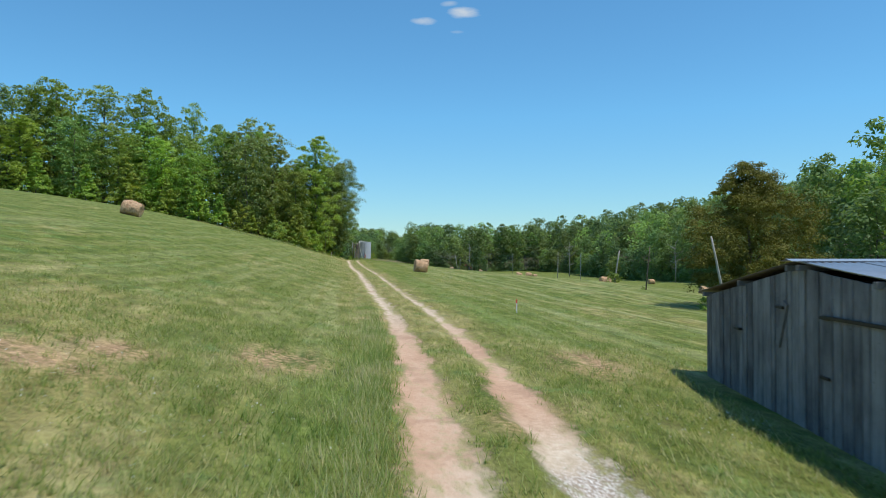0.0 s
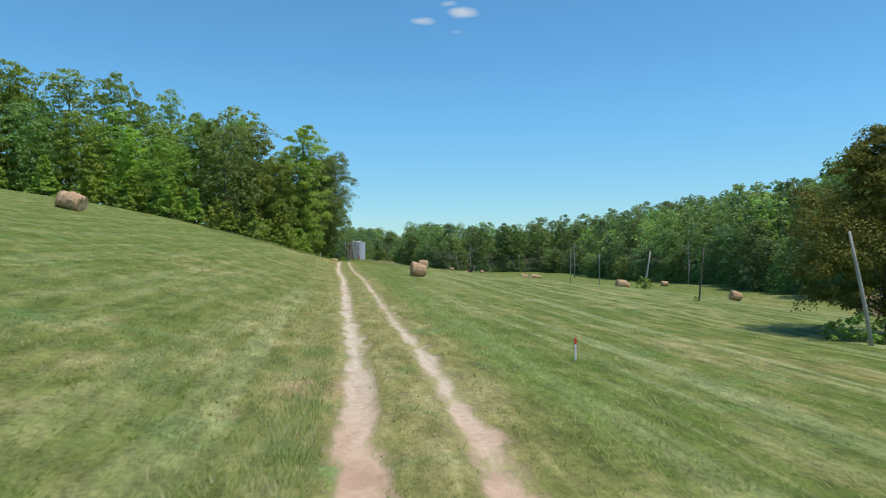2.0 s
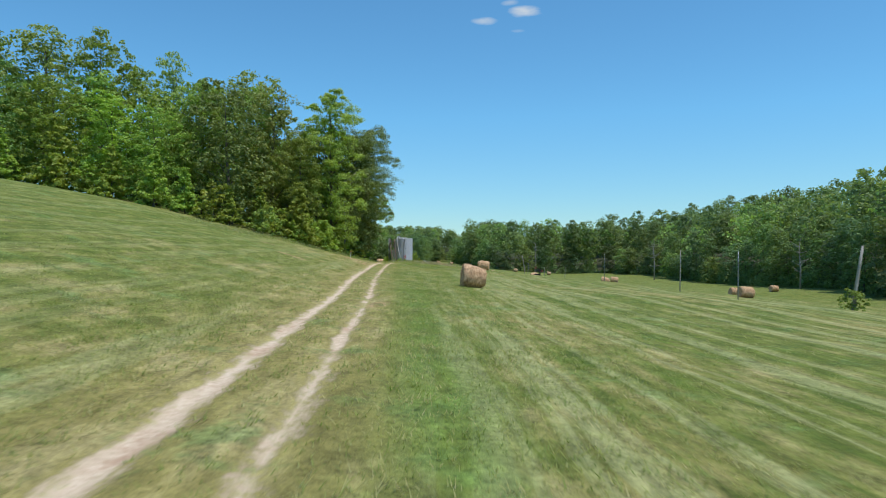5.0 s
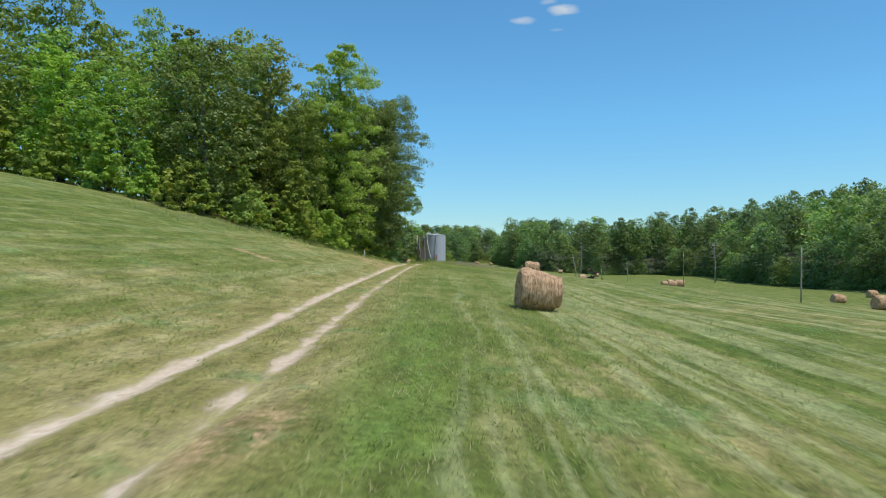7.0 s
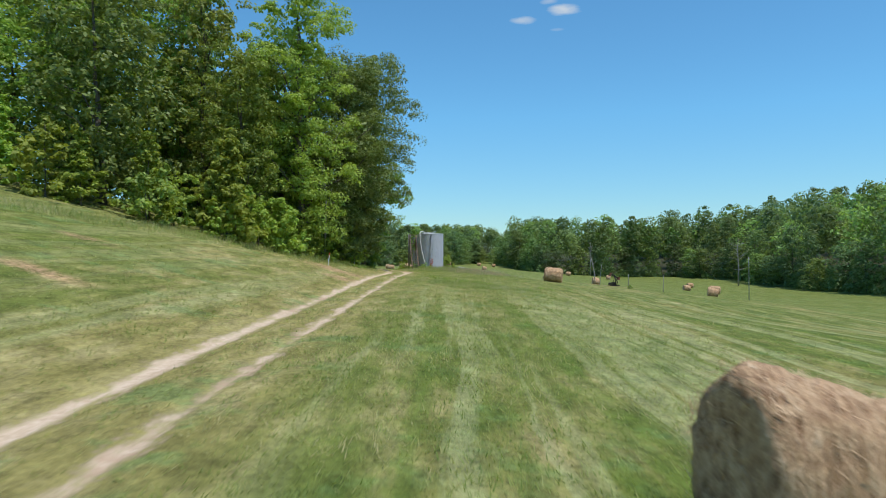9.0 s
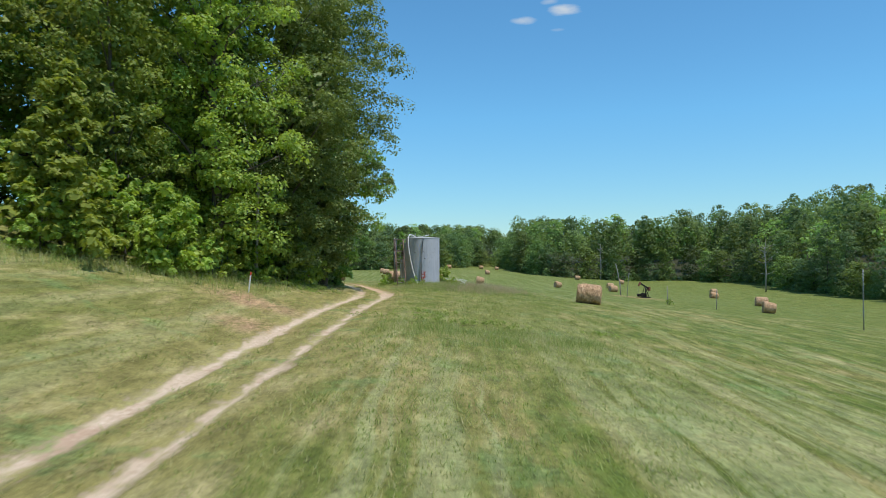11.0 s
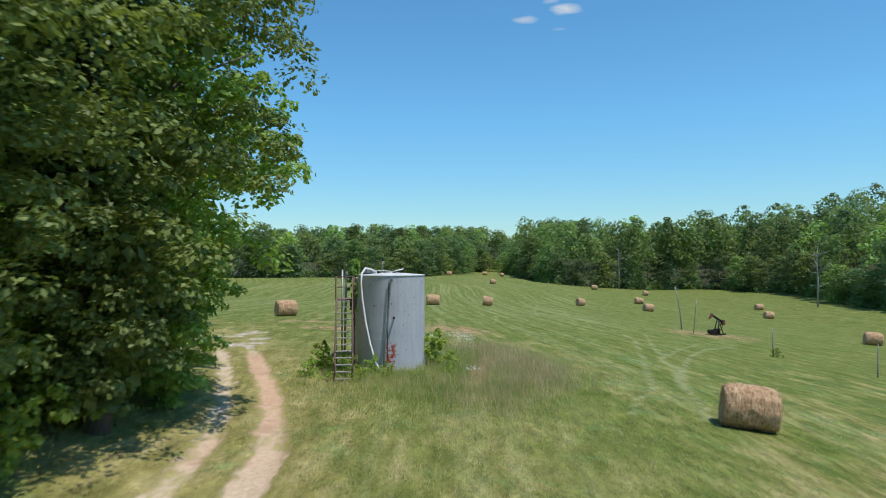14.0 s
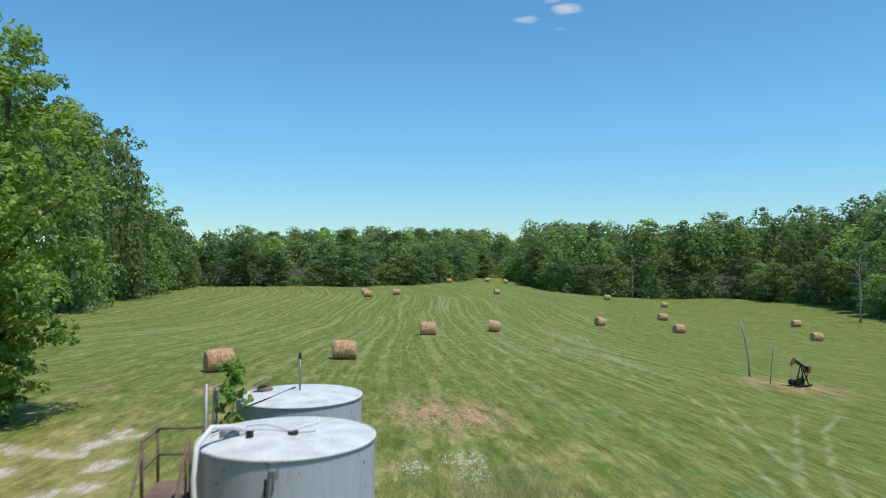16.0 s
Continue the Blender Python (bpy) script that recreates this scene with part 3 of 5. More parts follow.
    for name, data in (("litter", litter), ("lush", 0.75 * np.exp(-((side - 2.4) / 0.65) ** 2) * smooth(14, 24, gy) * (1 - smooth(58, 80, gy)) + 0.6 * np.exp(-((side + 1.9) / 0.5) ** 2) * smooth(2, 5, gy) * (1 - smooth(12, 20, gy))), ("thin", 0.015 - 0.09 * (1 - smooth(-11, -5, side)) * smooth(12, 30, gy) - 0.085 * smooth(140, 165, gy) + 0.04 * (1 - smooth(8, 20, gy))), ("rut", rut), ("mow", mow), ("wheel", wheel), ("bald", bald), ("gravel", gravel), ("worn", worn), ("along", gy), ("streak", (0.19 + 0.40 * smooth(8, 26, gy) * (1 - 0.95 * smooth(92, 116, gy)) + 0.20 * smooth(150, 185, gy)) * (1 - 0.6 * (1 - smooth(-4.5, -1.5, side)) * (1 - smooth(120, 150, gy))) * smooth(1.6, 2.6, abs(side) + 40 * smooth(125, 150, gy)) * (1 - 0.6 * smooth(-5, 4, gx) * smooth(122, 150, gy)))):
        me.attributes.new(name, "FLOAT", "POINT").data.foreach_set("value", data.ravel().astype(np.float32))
    return tagged(part("ground", me), "mown green hay field with a rutted clay track", "field", kind="structure")


make_ground()


# ---- trees ----
def leaf_shell(rng, centres, radii, per, size, flat=0.7, broad=0.62, four=True):
    """Leaves on the upper and outer sides of clumps, facing out and up."""
    n = len(centres) * per
    c, r = np.repeat(centres, per, 0), np.repeat(radii, per)
    az, dz = rng.uniform(0, 2 * np.pi, n), rng.uniform(-0.55, 1.0, n)
    q = np.sqrt(1 - dz ** 2)
    d = np.stack([q * np.cos(az), q * np.sin(az), dz], 1)
    p = c + d * (r * (0.55 + 0.55 * rng.uniform(0, 1, n) ** 0.6))[:, None] * np.array((1, 1, flat))
    nn = d * 0.7 + np.array((0, 0, 0.5)) + rng.normal(size=(n, 3)) * 0.34
    nn /= np.linalg.norm(nn, axis=1)[:, None]
    a = rng.normal(size=(n, 3)) + d * 0.6 + np.array((0, 0, -0.5))
    a -= nn * np.sum(a * nn, 1)[:, None]
    a /= np.linalg.norm(a, axis=1)[:, None]
    b = np.cross(nn, a)
    s = size * rng.uniform(0.6, 1.35, n)[:, None]
    if not four:
        return np.stack([p - a * s * 0.7, p + a * s * 0.6 + b * s * broad, p + a * s * 0.6 - b * s * broad], 1).reshape(-1, 3), np.arange(n * 3).reshape(n, 3)
    v = np.stack([p - a * s, p - a * s * 0.1 + b * s * broad, p + a * s - nn * s * 0.15, p - a * s * 0.1 - b * s * broad - nn * s * 0.12], 1).reshape(-1, 3)
    return v, np.arange(n * 4).reshape(n, 4)


def crown_width(t, form):
    """Half width of a crown of a given form at height t from its foot to its top."""
    if form == "oak":
        return math.sin(math.pi * (0.20 + 0.67 * t)) ** 0.55
    if form == "vase":
        return 0.22 + 0.78 * math.sin(math.pi * (0.02 + 0.80 * t)) ** 1.2
    if form == "column":
        return 0.66 + 0.34 * math.sin(math.pi * (0.15 + 0.75 * t)) if t < 0.9 else 0.76 - 2.4 * (t - 0.9)
    if form == "spire":
        return max(0.12, 0.95 * (1 - t) ** 0.75 + 0.06)
    if form == "dome":
        return math.cos(0.5 * math.pi * max(0.0, t - 0.15) / 0.95) ** 0.5
    return 0.78 + 0.75 * t if t < 0.3 else 1 - 0.76 * ((t - 0.3) / 0.7) ** 2.3


def boughs(rng, tall, spread, base, count, form, ragged=0.3):
    """Centres and radii of the boughs' leaf masses, wound round the stem from foot to top."""
    cen, rad = [], []
    turn = rng.uniform(0, 6.28)
    for k in range(count):
        t = (k + rng.uniform(0.1, 0.9)) / count
        w = crown_width(t, form)
        turn += 2.4 + rng.uniform(-0.5, 0.5)
        big = spread * rng.uniform(0.26, 0.44) * (0.55 + 0.45 * w)
        r = max(0.0, spread * w * (1 - ragged * rng.uniform(0, 1)) - big * 0.75) * (0.35 if k % 5 == 4 else 1.0)
        cen.append((r * math.cos(turn), r * math.sin(turn), base + t * (tall - base) - big * 0.5 * t))
        rad.append(big)
    return np.array(cen), np.array(rad)


def sprigs(rng, cen, rad, per, flat=0.75, share=0.36):
    """Smaller clumps over each bough's upper side."""
    n = len(cen) * per
    c, r = np.repeat(cen, per, 0), np.repeat(rad, per)
    az, dz = rng.uniform(0, 2 * np.pi, n), rng.uniform(-0.5, 1.0, n)
    q = np.sqrt(1 - dz ** 2)
    return c + np.stack([q * np.cos(az), q * np.sin(az), dz * flat], 1) * (r * rng.uniform(0.6, 1.0, n))[:, None], r * share * rng.uniform(0.55, 1.25, n)


def stem(rng, tall, cen, limbs, trunk):
    bm = bmesh.new()
    lean = rng.uniform(-0.03, 0.03, 2) * tall
    top = Vector((lean[0], lean[1], tall * 0.9))
    spine = [top * (k / 7) + Vector((*rng.uniform(-0.012, 0.012, 2) * tall, 0)) * (k > 0) for k in range(8)]
    spine[0].z = -0.4
    tube(bm, spine, [tall * trunk * (1.25 if k == 0 else 1) * (1 - 0.125 * k) for k in range(8)], 8)
    for q in rng.permutation(len(cen))[:limbs]:
        tip = Vector(cen[q])
        z0 = max(0.12 * tall, tip.z - 0.45 * math.hypot(tip.x, tip.y) - 0.08 * tall)
        s = Vector((top.x * z0 / top.z, top.y * z0 / top.z, z0))
        mid = s.lerp(tip, 0.5) + Vector((*rng.uniform(-0.02, 0.02, 2) * tall, 0.03 * tall))
        r0 = tall * trunk * 0.42 * (1 - 0.7 * z0 / tall)
        tube(bm, [s, mid, tip], [r0, r0 * 0.6, r0 * 0.2], 5)
    wood = bpy.data.meshes.new("trunk")
    bm.to_mesh(wood)
    bm.free()
    wood.materials.append(M_BARK)
    return wood


def tree_meshes(seed, tall, spread, base, count, per, leaves, leaf, mat, form="oak", limbs=12, trunk=0.014, ragged=0.3, four=True, flat=0.7, broad=0.62, core=500):
    """Trunk and crown of one kind of tree, with its height and half width."""
    rng = np.random.default_rng(seed)
    cen, rad = boughs(rng, tall, spread, base, count, form, ragged)
    if per:
        c2, r2_ = sprigs(rng, cen, rad, per)
    else:
        c2, r2_ = cen, rad
    v, f = leaf_shell(rng, c2, r2_, leaves, leaf, flat, broad, four)
    # the shaded inside of the crown
    pick = rng.integers(0, len(cen), core)
    mid = cen[pick] * np.stack([rng.uniform(0.1, 0.7, core)] * 2 + [np.ones(core)], 1)
    v2, f2 = leaf_shell(rng, mid, rad[pick] * 0.5, 1, (0.035 if leaf < 0.2 else 0.07) * spread, 0.9, 0.7, four)
    v, f = np.concatenate([v, v2]), np.concatenate([f, f2 + len(v)])
    return stem(rng, tall, cen, limbs, trunk), mesh_np("crown", v, f, mat), tall, spread


def tree(wood, crown, name="tree", label="", category="tree", group=""):
    e = new(name)
    part("trunk", wood, None, e)
    part("crown", crown, None, e)
    return tagged(e, label, category, group)


GROVE = {
    "oak": (tree_meshes(11, 17.0, 4.8, 0.6, 40, 10, 28, 0.15, M_LEAF, "oak", 12, 0.014, 0.24), "tall green broadleaf tree in full leaf at the wood's edge"),
    "column": (tree_meshes(12, 18.0, 4.0, 0.8, 42, 10, 28, 0.14, M_LEAF_LIGHT, "column", 16, 0.013, 0.42), "tall slim yellow-green tree hung with vines"),
    "dark": (tree_meshes(13, 16.0, 4.8, 0.4, 42, 10, 28, 0.15, M_LEAF_DARK, "oak", 10, 0.014, 0.22), "tall dark green broadleaf tree, leafy to the ground"),
    "airy": (tree_meshes(14, 18.0, 4.2, 2.0, 40, 10, 25, 0.14, M_LEAF_OLIVE, "oak", 18, 0.013, 0.38), "tall olive green tree with an airy crown"),
    "young": (tree_meshes(16, 6.5, 2.6, 0.1, 24, 7, 28, 0.13, M_LEAF_LIGHT, "spire", 6, 0.012, 0.3, core=200), "young bright green tree under the wood's edge"),
    "back": (tree_meshes(17, 16.0, 5.4, 1.0, 30, 0, 110, 0.30, M_LEAF, "oak", 5, 0.014, 0.3, False), "green broadleaf tree inside the wood"),
}
CLOSE = [
    (tree_meshes(21, 16.4, 5.0, 0.5, 54, 12, 112, 0.068, M_LEAF_DARK, "vase", 22, 0.014, 0.22, core=3500), "tall dark green oak leaning out over the track"),
    (tree_meshes(22, 18.0, 4.0, 0.8, 46, 11, 84, 0.08, M_LEAF_VINE, "column", 22, 0.014, 0.34, core=2500), "tall yellow-green broadleaf tree hung with vines"),
    (tree_meshes(23, 13.6, 4.5, 0.3, 42, 9, 60, 0.10, M_LEAF, "vase", 12, 0.016, 0.25, core=2000), "green broadleaf tree beside the track"),
]
FAR = [
    (tree_meshes(31, 15.0, 5.2, 0.2, 30, 0, 66, 0.36, M_LEAF_VALE_HAZE, "dome", 3, 0.010, 0.3, False, 0.75, 0.7, core=350), "full green tree in the valley woods"),
    (tree_meshes(32, 14.0, 5.0, 0.2, 28, 0, 66, 0.35, M_LEAF_VALE_HAZE_DARK, "oak", 3, 0.010, 0.3, False, 0.75, 0.7, core=350), "dark green tree in the valley woods"),
    (tree_meshes(33, 17.0, 4.6, 0.3, 32, 0, 62, 0.35, M_LEAF_VALE_HAZE, "oak", 3, 0.010, 0.4, False, 0.75, 0.7, core=350), "tall green tree in the valley woods"),
    (tree_meshes(34, 11.0, 5.0, 0.1, 26, 0, 64, 0.33, M_LEAF_VALE_HAZE_LIGHT, "dome", 3, 0.010, 0.3, False, 0.75, 0.7, core=350), "small light green tree in the valley woods"),
    (tree_meshes(35, 16.0, 4.0, 0.3, 30, 0, 62, 0.34, M_LEAF_VALE_HAZE_DARK, "column", 3, 0.010, 0.4, False, 0.75, 0.7, core=350), "slim dark green tree in the valley woods"),
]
BUSH = [
    (tree_meshes(51, 3.0, 1.9, 0.1, 14, 5, 25, 0.105, M_LEAF_LIGHT, "dome", 5, 0.012, core=150), ""),
    (tree_meshes(52, 2.2, 1.8, 0.0, 12, 5, 26, 0.10, M_LEAF, "dome", 5, 0.012, core=150), ""),
]


def plant(kind, x, y, top, spread, turn=0.0, label="", name="tree", group="", sink=0.15):
    """A tree or bush of one kind with its top at a height above its foot and a half width."""
    (wood, crown, tall, wide), said = kind
    e = tree(wood, crown, name, label or said, "bush" if name == "bush" else "tree", group)
    e.matrix_world = pose(x, y, ground_at(x, y) - sink, 0, 0, math.degrees(turn)) @ Matrix.Diagonal((spread / wide, spread / wide, (top + sink) / tall, 1))
    return e


def bush(k, x, y, size, turn, label, group=""):
    return plant(BUSH[k], x, y, size * BUSH[k][0][2], size * BUSH[k][0][3], turn, label, "bush", group)


rng = np.random.default_rng(5)
HILL = "trees of the hillside wood"
# the wood on the hill: kind, place, height of the top over the sea of grass, half width
for kind, x, y, top, wide in (
        ("oak", -76, 99, 29.5, 5.2), ("airy", -69, 100, 28.8, 5.4), ("dark", -63, 101, 27.5, 5.0), ("oak", -58, 104, 29.0, 5.2), ("airy", -52, 107, 28.6, 5.4), ("oak", -46, 108.3, 28.2, 4.8),
        ("airy", -41, 115, 27.8, 3.0), ("dark", -36.5, 113, 24.0, 4.0), ("airy", -31.5, 116, 25.4, 5.0), ("airy", -26.6, 110, 21.9, 4.3), ("dark", -28.0, 101.0, 20.2, 4.7), ("oak", -33.2, 105.5, 21.5, 4.2),
        ("oak", -35.5, 99.5, 17.6, 3.9), ("column", -40.5, 100.5, 19.5, 3.6), ("oak", -46.5, 100, 21.0, 4.3), ("dark", -52.5, 99, 22.5, 4.5), ("column", -58.5, 97, 22.0, 4.2), ("dark", -65, 95, 23.5, 4.6), ("oak", -72, 93, 24.5, 4.8), ("column", -80, 91, 25.5, 4.6),
        ("oak", -43.5, 111, 25.2, 4.4), ("oak", -29.5, 112, 22.6, 4.2), ("column", -62, 106, 28.4, 4.6), ("dark", -22.8, 113.5, 18.5, 4.2)):
    plant(GROVE[kind], x, y, top - ground_at(x, y), wide, 1.7 * x, group=HILL)
for x, y, tall, wide in ((-21.4, 102.2, 6.2, 2.5), (-24.4, 99.6, 4.6, 1.9), (-30.8, 96.8, 4.4, 2.0), (-33.6, 96.2, 5.6, 2.4), (-38.4, 97.4, 5.0, 2.3), (-44.0, 97.2, 7.0, 3.2), (-49, 96, 5.0, 2.4), (-55, 94.6, 5.6, 2.6), (-61.5, 92.5, 5.2, 2.6), (-19.4, 105.2, 3.2, 1.5), (-26.6, 97.2, 3.6, 1.7), (-22.6, 124.8, 6.6, 2.6), (-25.4, 129.6, 6.0, 2.6)):
    plant(GROVE["young"], x, y, tall, wide, x, group=HILL)
for k, x, y, top, wide, turn in ((1, -19.8, 109.6, 21.3, 4.2, 0.4), (0, -18.2, 118.9, 18.9, 5.3, 1.3), (0, -18.6, 114.2, 17.4, 4.9, 3.6), (2, -22.4, 106.4, 16.0, 3.8, 4.1), (2, -21.9, 126.6, 14.5, 4.6, 3.0), (2, -18.5, 121.9, 12.5, 3.7, 1.1), (2, -30.3, 143.2, 15.4, 4.2, 0.2)):
    plant(CLOSE[k], x, y, top - ground_at(x, y), wide, turn, group=HILL)


def along(line, step, jitter):
    pts = [Vector(p) for p in line]
    for a, b in zip(pts, pts[1:]):
        k = max(1, round((b - a).length / step))
        for i in range(k):
            yield a.lerp(b, (i + rng.uniform(0.2, 0.8)) / k) + Vector(rng.uniform(-jitter, jitter, 2))


EDGE_LEFT = ((-92, 90), (-76, 93), (-60, 96), (-48, 98.5), (-38, 98), (-30, 97.2), (-26, 97.5), (-23.4, 101), (-20.6, 104.5))
for off, high in ((10.0, 14.0), (18.0, 14.5)):
    for p in along([(a - off * 0.4, b + off) for a, b in EDGE_LEFT[:6]] + [(-30, 108 + off), (-27, 114 + off)], 7.0, 1.5):
        plant(GROVE["back"], p.x, p.y, high * rng.uniform(0.85, 1.08), rng.uniform(4.4, 5.6), rng.uniform(0, 6.28), group=HILL)
for x, y, tall in ((-27, 120, 14), (-30, 127, 13), (-33, 134, 13), (-36, 140, 12), (-38, 147, 12)):
    plant(GROVE["back"], x, y, tall, 4.8, x, group=HILL)
for x, y, sz in ((-18.2, 113.8, 0.75), (-18.1, 115.4, 0.6), (-18.5, 116.8, 0.8), (-18.9, 118.6, 0.7), (-19.4, 120.4, 0.75), (-20.6, 122.4, 0.8), (-18.9, 107.6, 0.75), (-19.2, 109.4, 0.6), (-18.6, 110.9, 0.5), (-20.4, 104.2, 1.15), (-22.0, 102.2, 1.1), (-19.7, 106.2, 0.9), (-23.8, 101.0, 1.1), (-21.2, 103.0, 0.95), (-19.4, 112.6, 0.8), (-19.8, 105.8, 0.7)):
    bush(0, x, y, sz, x + y, "light green leafy bush under the wood's edge", "bushes under the wood")
for p in along([(a + 0.8, b - 0.6) for a, b in EDGE_LEFT] + [(-20.2, 109.5), (-20.4, 114), (-21.5, 120), (-24, 127)], 3.4, 0.5):
    bush(int(rng.integers(0, 2)), p.x, p.y, rng.uniform(0.5, 1.4), rng.uniform(0, 6.28), "low leafy bush under the wood's edge", "bushes under the wood")

EDGE_RIGHT = ((58, 30), (62, 75), (66, 107), (67, 137), (69, 200), (65, 226), (59, 252), (58, 268), (58, 305), (46, 330), (32, 334), (15, 324), (4, 319), (-5, 316), (-12, 335), (-20, 358), (-24, 385))
EDGE_FAR = ((-32, 390), (-38, 345), (-45, 308), (-60, 296), (-78, 291), (-102, 290), (-92, 254), (-80, 214), (-70, 190))
BEHIND = ((60, 415), (20, 408), (-15, 402), (-40, 404), (-80, 400), (-130, 390))
masses = [([], [], []) for _ in range(3)]
for line, side in ((EDGE_RIGHT, 1), (EDGE_FAR, -1), (BEHIND, 0)):
    for row, (off, step_m) in enumerate(((0.0, 6.6), (6.5, 8.5), (13.0, 9.0), (21.0, 10.0), (31.0, 11), (43, 12), (57, 13), (74, 14), (94, 16))):
        if side <= 0 and row > 4:
            continue
        for p in along([(a + side * off * 0.85, b + off * 0.5) for a, b in line], step_m, 1.8):
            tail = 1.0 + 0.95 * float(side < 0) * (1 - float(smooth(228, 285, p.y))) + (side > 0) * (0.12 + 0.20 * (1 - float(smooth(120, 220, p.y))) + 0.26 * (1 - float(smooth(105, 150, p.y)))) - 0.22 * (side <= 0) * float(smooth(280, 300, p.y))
            if row < 1 and side:
                k = int(rng.integers(0, 5))
                if side > 0 and p.y < 100:
                    plant(GROVE[("back", "oak", "back", "column", "back")[k]], p.x, p.y, rng.uniform(17, 22), rng.uniform(4.8, 6.2), rng.uniform(0, 6.28), group="trees of the valley woods")
                    continue
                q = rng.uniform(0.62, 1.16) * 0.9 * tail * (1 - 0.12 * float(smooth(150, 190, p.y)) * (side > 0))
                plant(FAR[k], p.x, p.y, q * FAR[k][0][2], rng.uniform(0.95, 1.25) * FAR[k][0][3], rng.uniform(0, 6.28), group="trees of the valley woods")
            else:
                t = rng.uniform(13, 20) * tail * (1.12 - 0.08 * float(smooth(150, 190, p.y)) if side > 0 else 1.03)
                w = rng.uniform(4.4, 7.0)
                cen, rad = boughs(rng, t, w, t * 0.42, 15, "dome", 0.25)
                v, f = leaf_shell(rng, cen, rad * 1.1, 42, 0.52, 0.75, 0.75, False)
                vs, fs, ts = masses[1 if side > 0 and p.y < 130 else int(rng.choice((0, 0, 0, 1, 2)))]
                fs.append(f + sum(len(q) for q in vs))
                vs.append(v + np.array((p.x, p.y, ground_at(p.x, p.y) - 0.3)))
                ts.append(np.full(len(v), rng.uniform(-0.32, 0.38)))
thicket = []
for line, back, low, high in ((EDGE_RIGHT, 0, 1.8, 4.5), (EDGE_FAR, 0, 1.8, 4.5), (EDGE_RIGHT, 4, 3.5, 6.5), (EDGE_FAR, 4, 3.5, 6.5)):
    side = 1 if line is EDGE_RIGHT else -1
    for p in along([(a - 0.8 + side * back * 0.85, b - 1.2 + back * 0.5) for a, b in line], 2.8 + 0.4 * back, 1.0):
        t = rng.uniform(low, high)
        cen, rad = boughs(rng, t, rng.uniform(1.6, 2.4) * (1 + 0.1 * back), 0.0, 8, "dome")
        v, f = leaf_shell(rng, cen, rad * 1.2, 34, 0.25 + 0.015 * back, 0.8, 0.7, False)
        thicket.append((v + np.array((p.x, p.y, ground_at(p.x, p.y) - 0.1)), f))
lens = np.cumsum([0] + [len(v) for v, f in thicket])
tagged(part("thicket", mesh_np("thicket", np.concatenate([v for v, f in thicket]), np.concatenate([f + k for (v, f), k in zip(thicket, lens)]), M_LEAF_VALE_HAZE)), "low green thicket along the foot of the woods", "undergrowth", kind="stuff")
for (vs, fs, ts), mat, hue in zip(masses, (M_LEAF_VALE_HAZE, M_LEAF_VALE_HAZE_LIGHT, M_LEAF_VALE_HAZE_DARK), ("green", "light green", "dark green")):
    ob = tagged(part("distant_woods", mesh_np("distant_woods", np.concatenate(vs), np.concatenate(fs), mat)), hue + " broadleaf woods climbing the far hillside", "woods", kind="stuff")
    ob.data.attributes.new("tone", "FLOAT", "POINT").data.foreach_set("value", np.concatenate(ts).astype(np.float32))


# ---- cedar ----
CEDAR = (tree_meshes(71, 8.4, 4.5, 1.1, 64, 10, 115, 0.085, M_CEDAR, "cedar", 10, 0.02, 0.18, False, 0.6, 0.45), "dense brownish green cedar tree standing in the field")
plant(CEDAR, 14.55, 33.2, 6.9, 3.3, 0.3, name="cedar_tree")
for x, y, s in ((12.5, 31.4, 0.42), (13.4, 31.0, 0.45), (14.6, 31.3, 0.42), (11.8, 31.6, 0.3)):
    bush(1, x, y, s, x, "low green bush under a cedar tree")


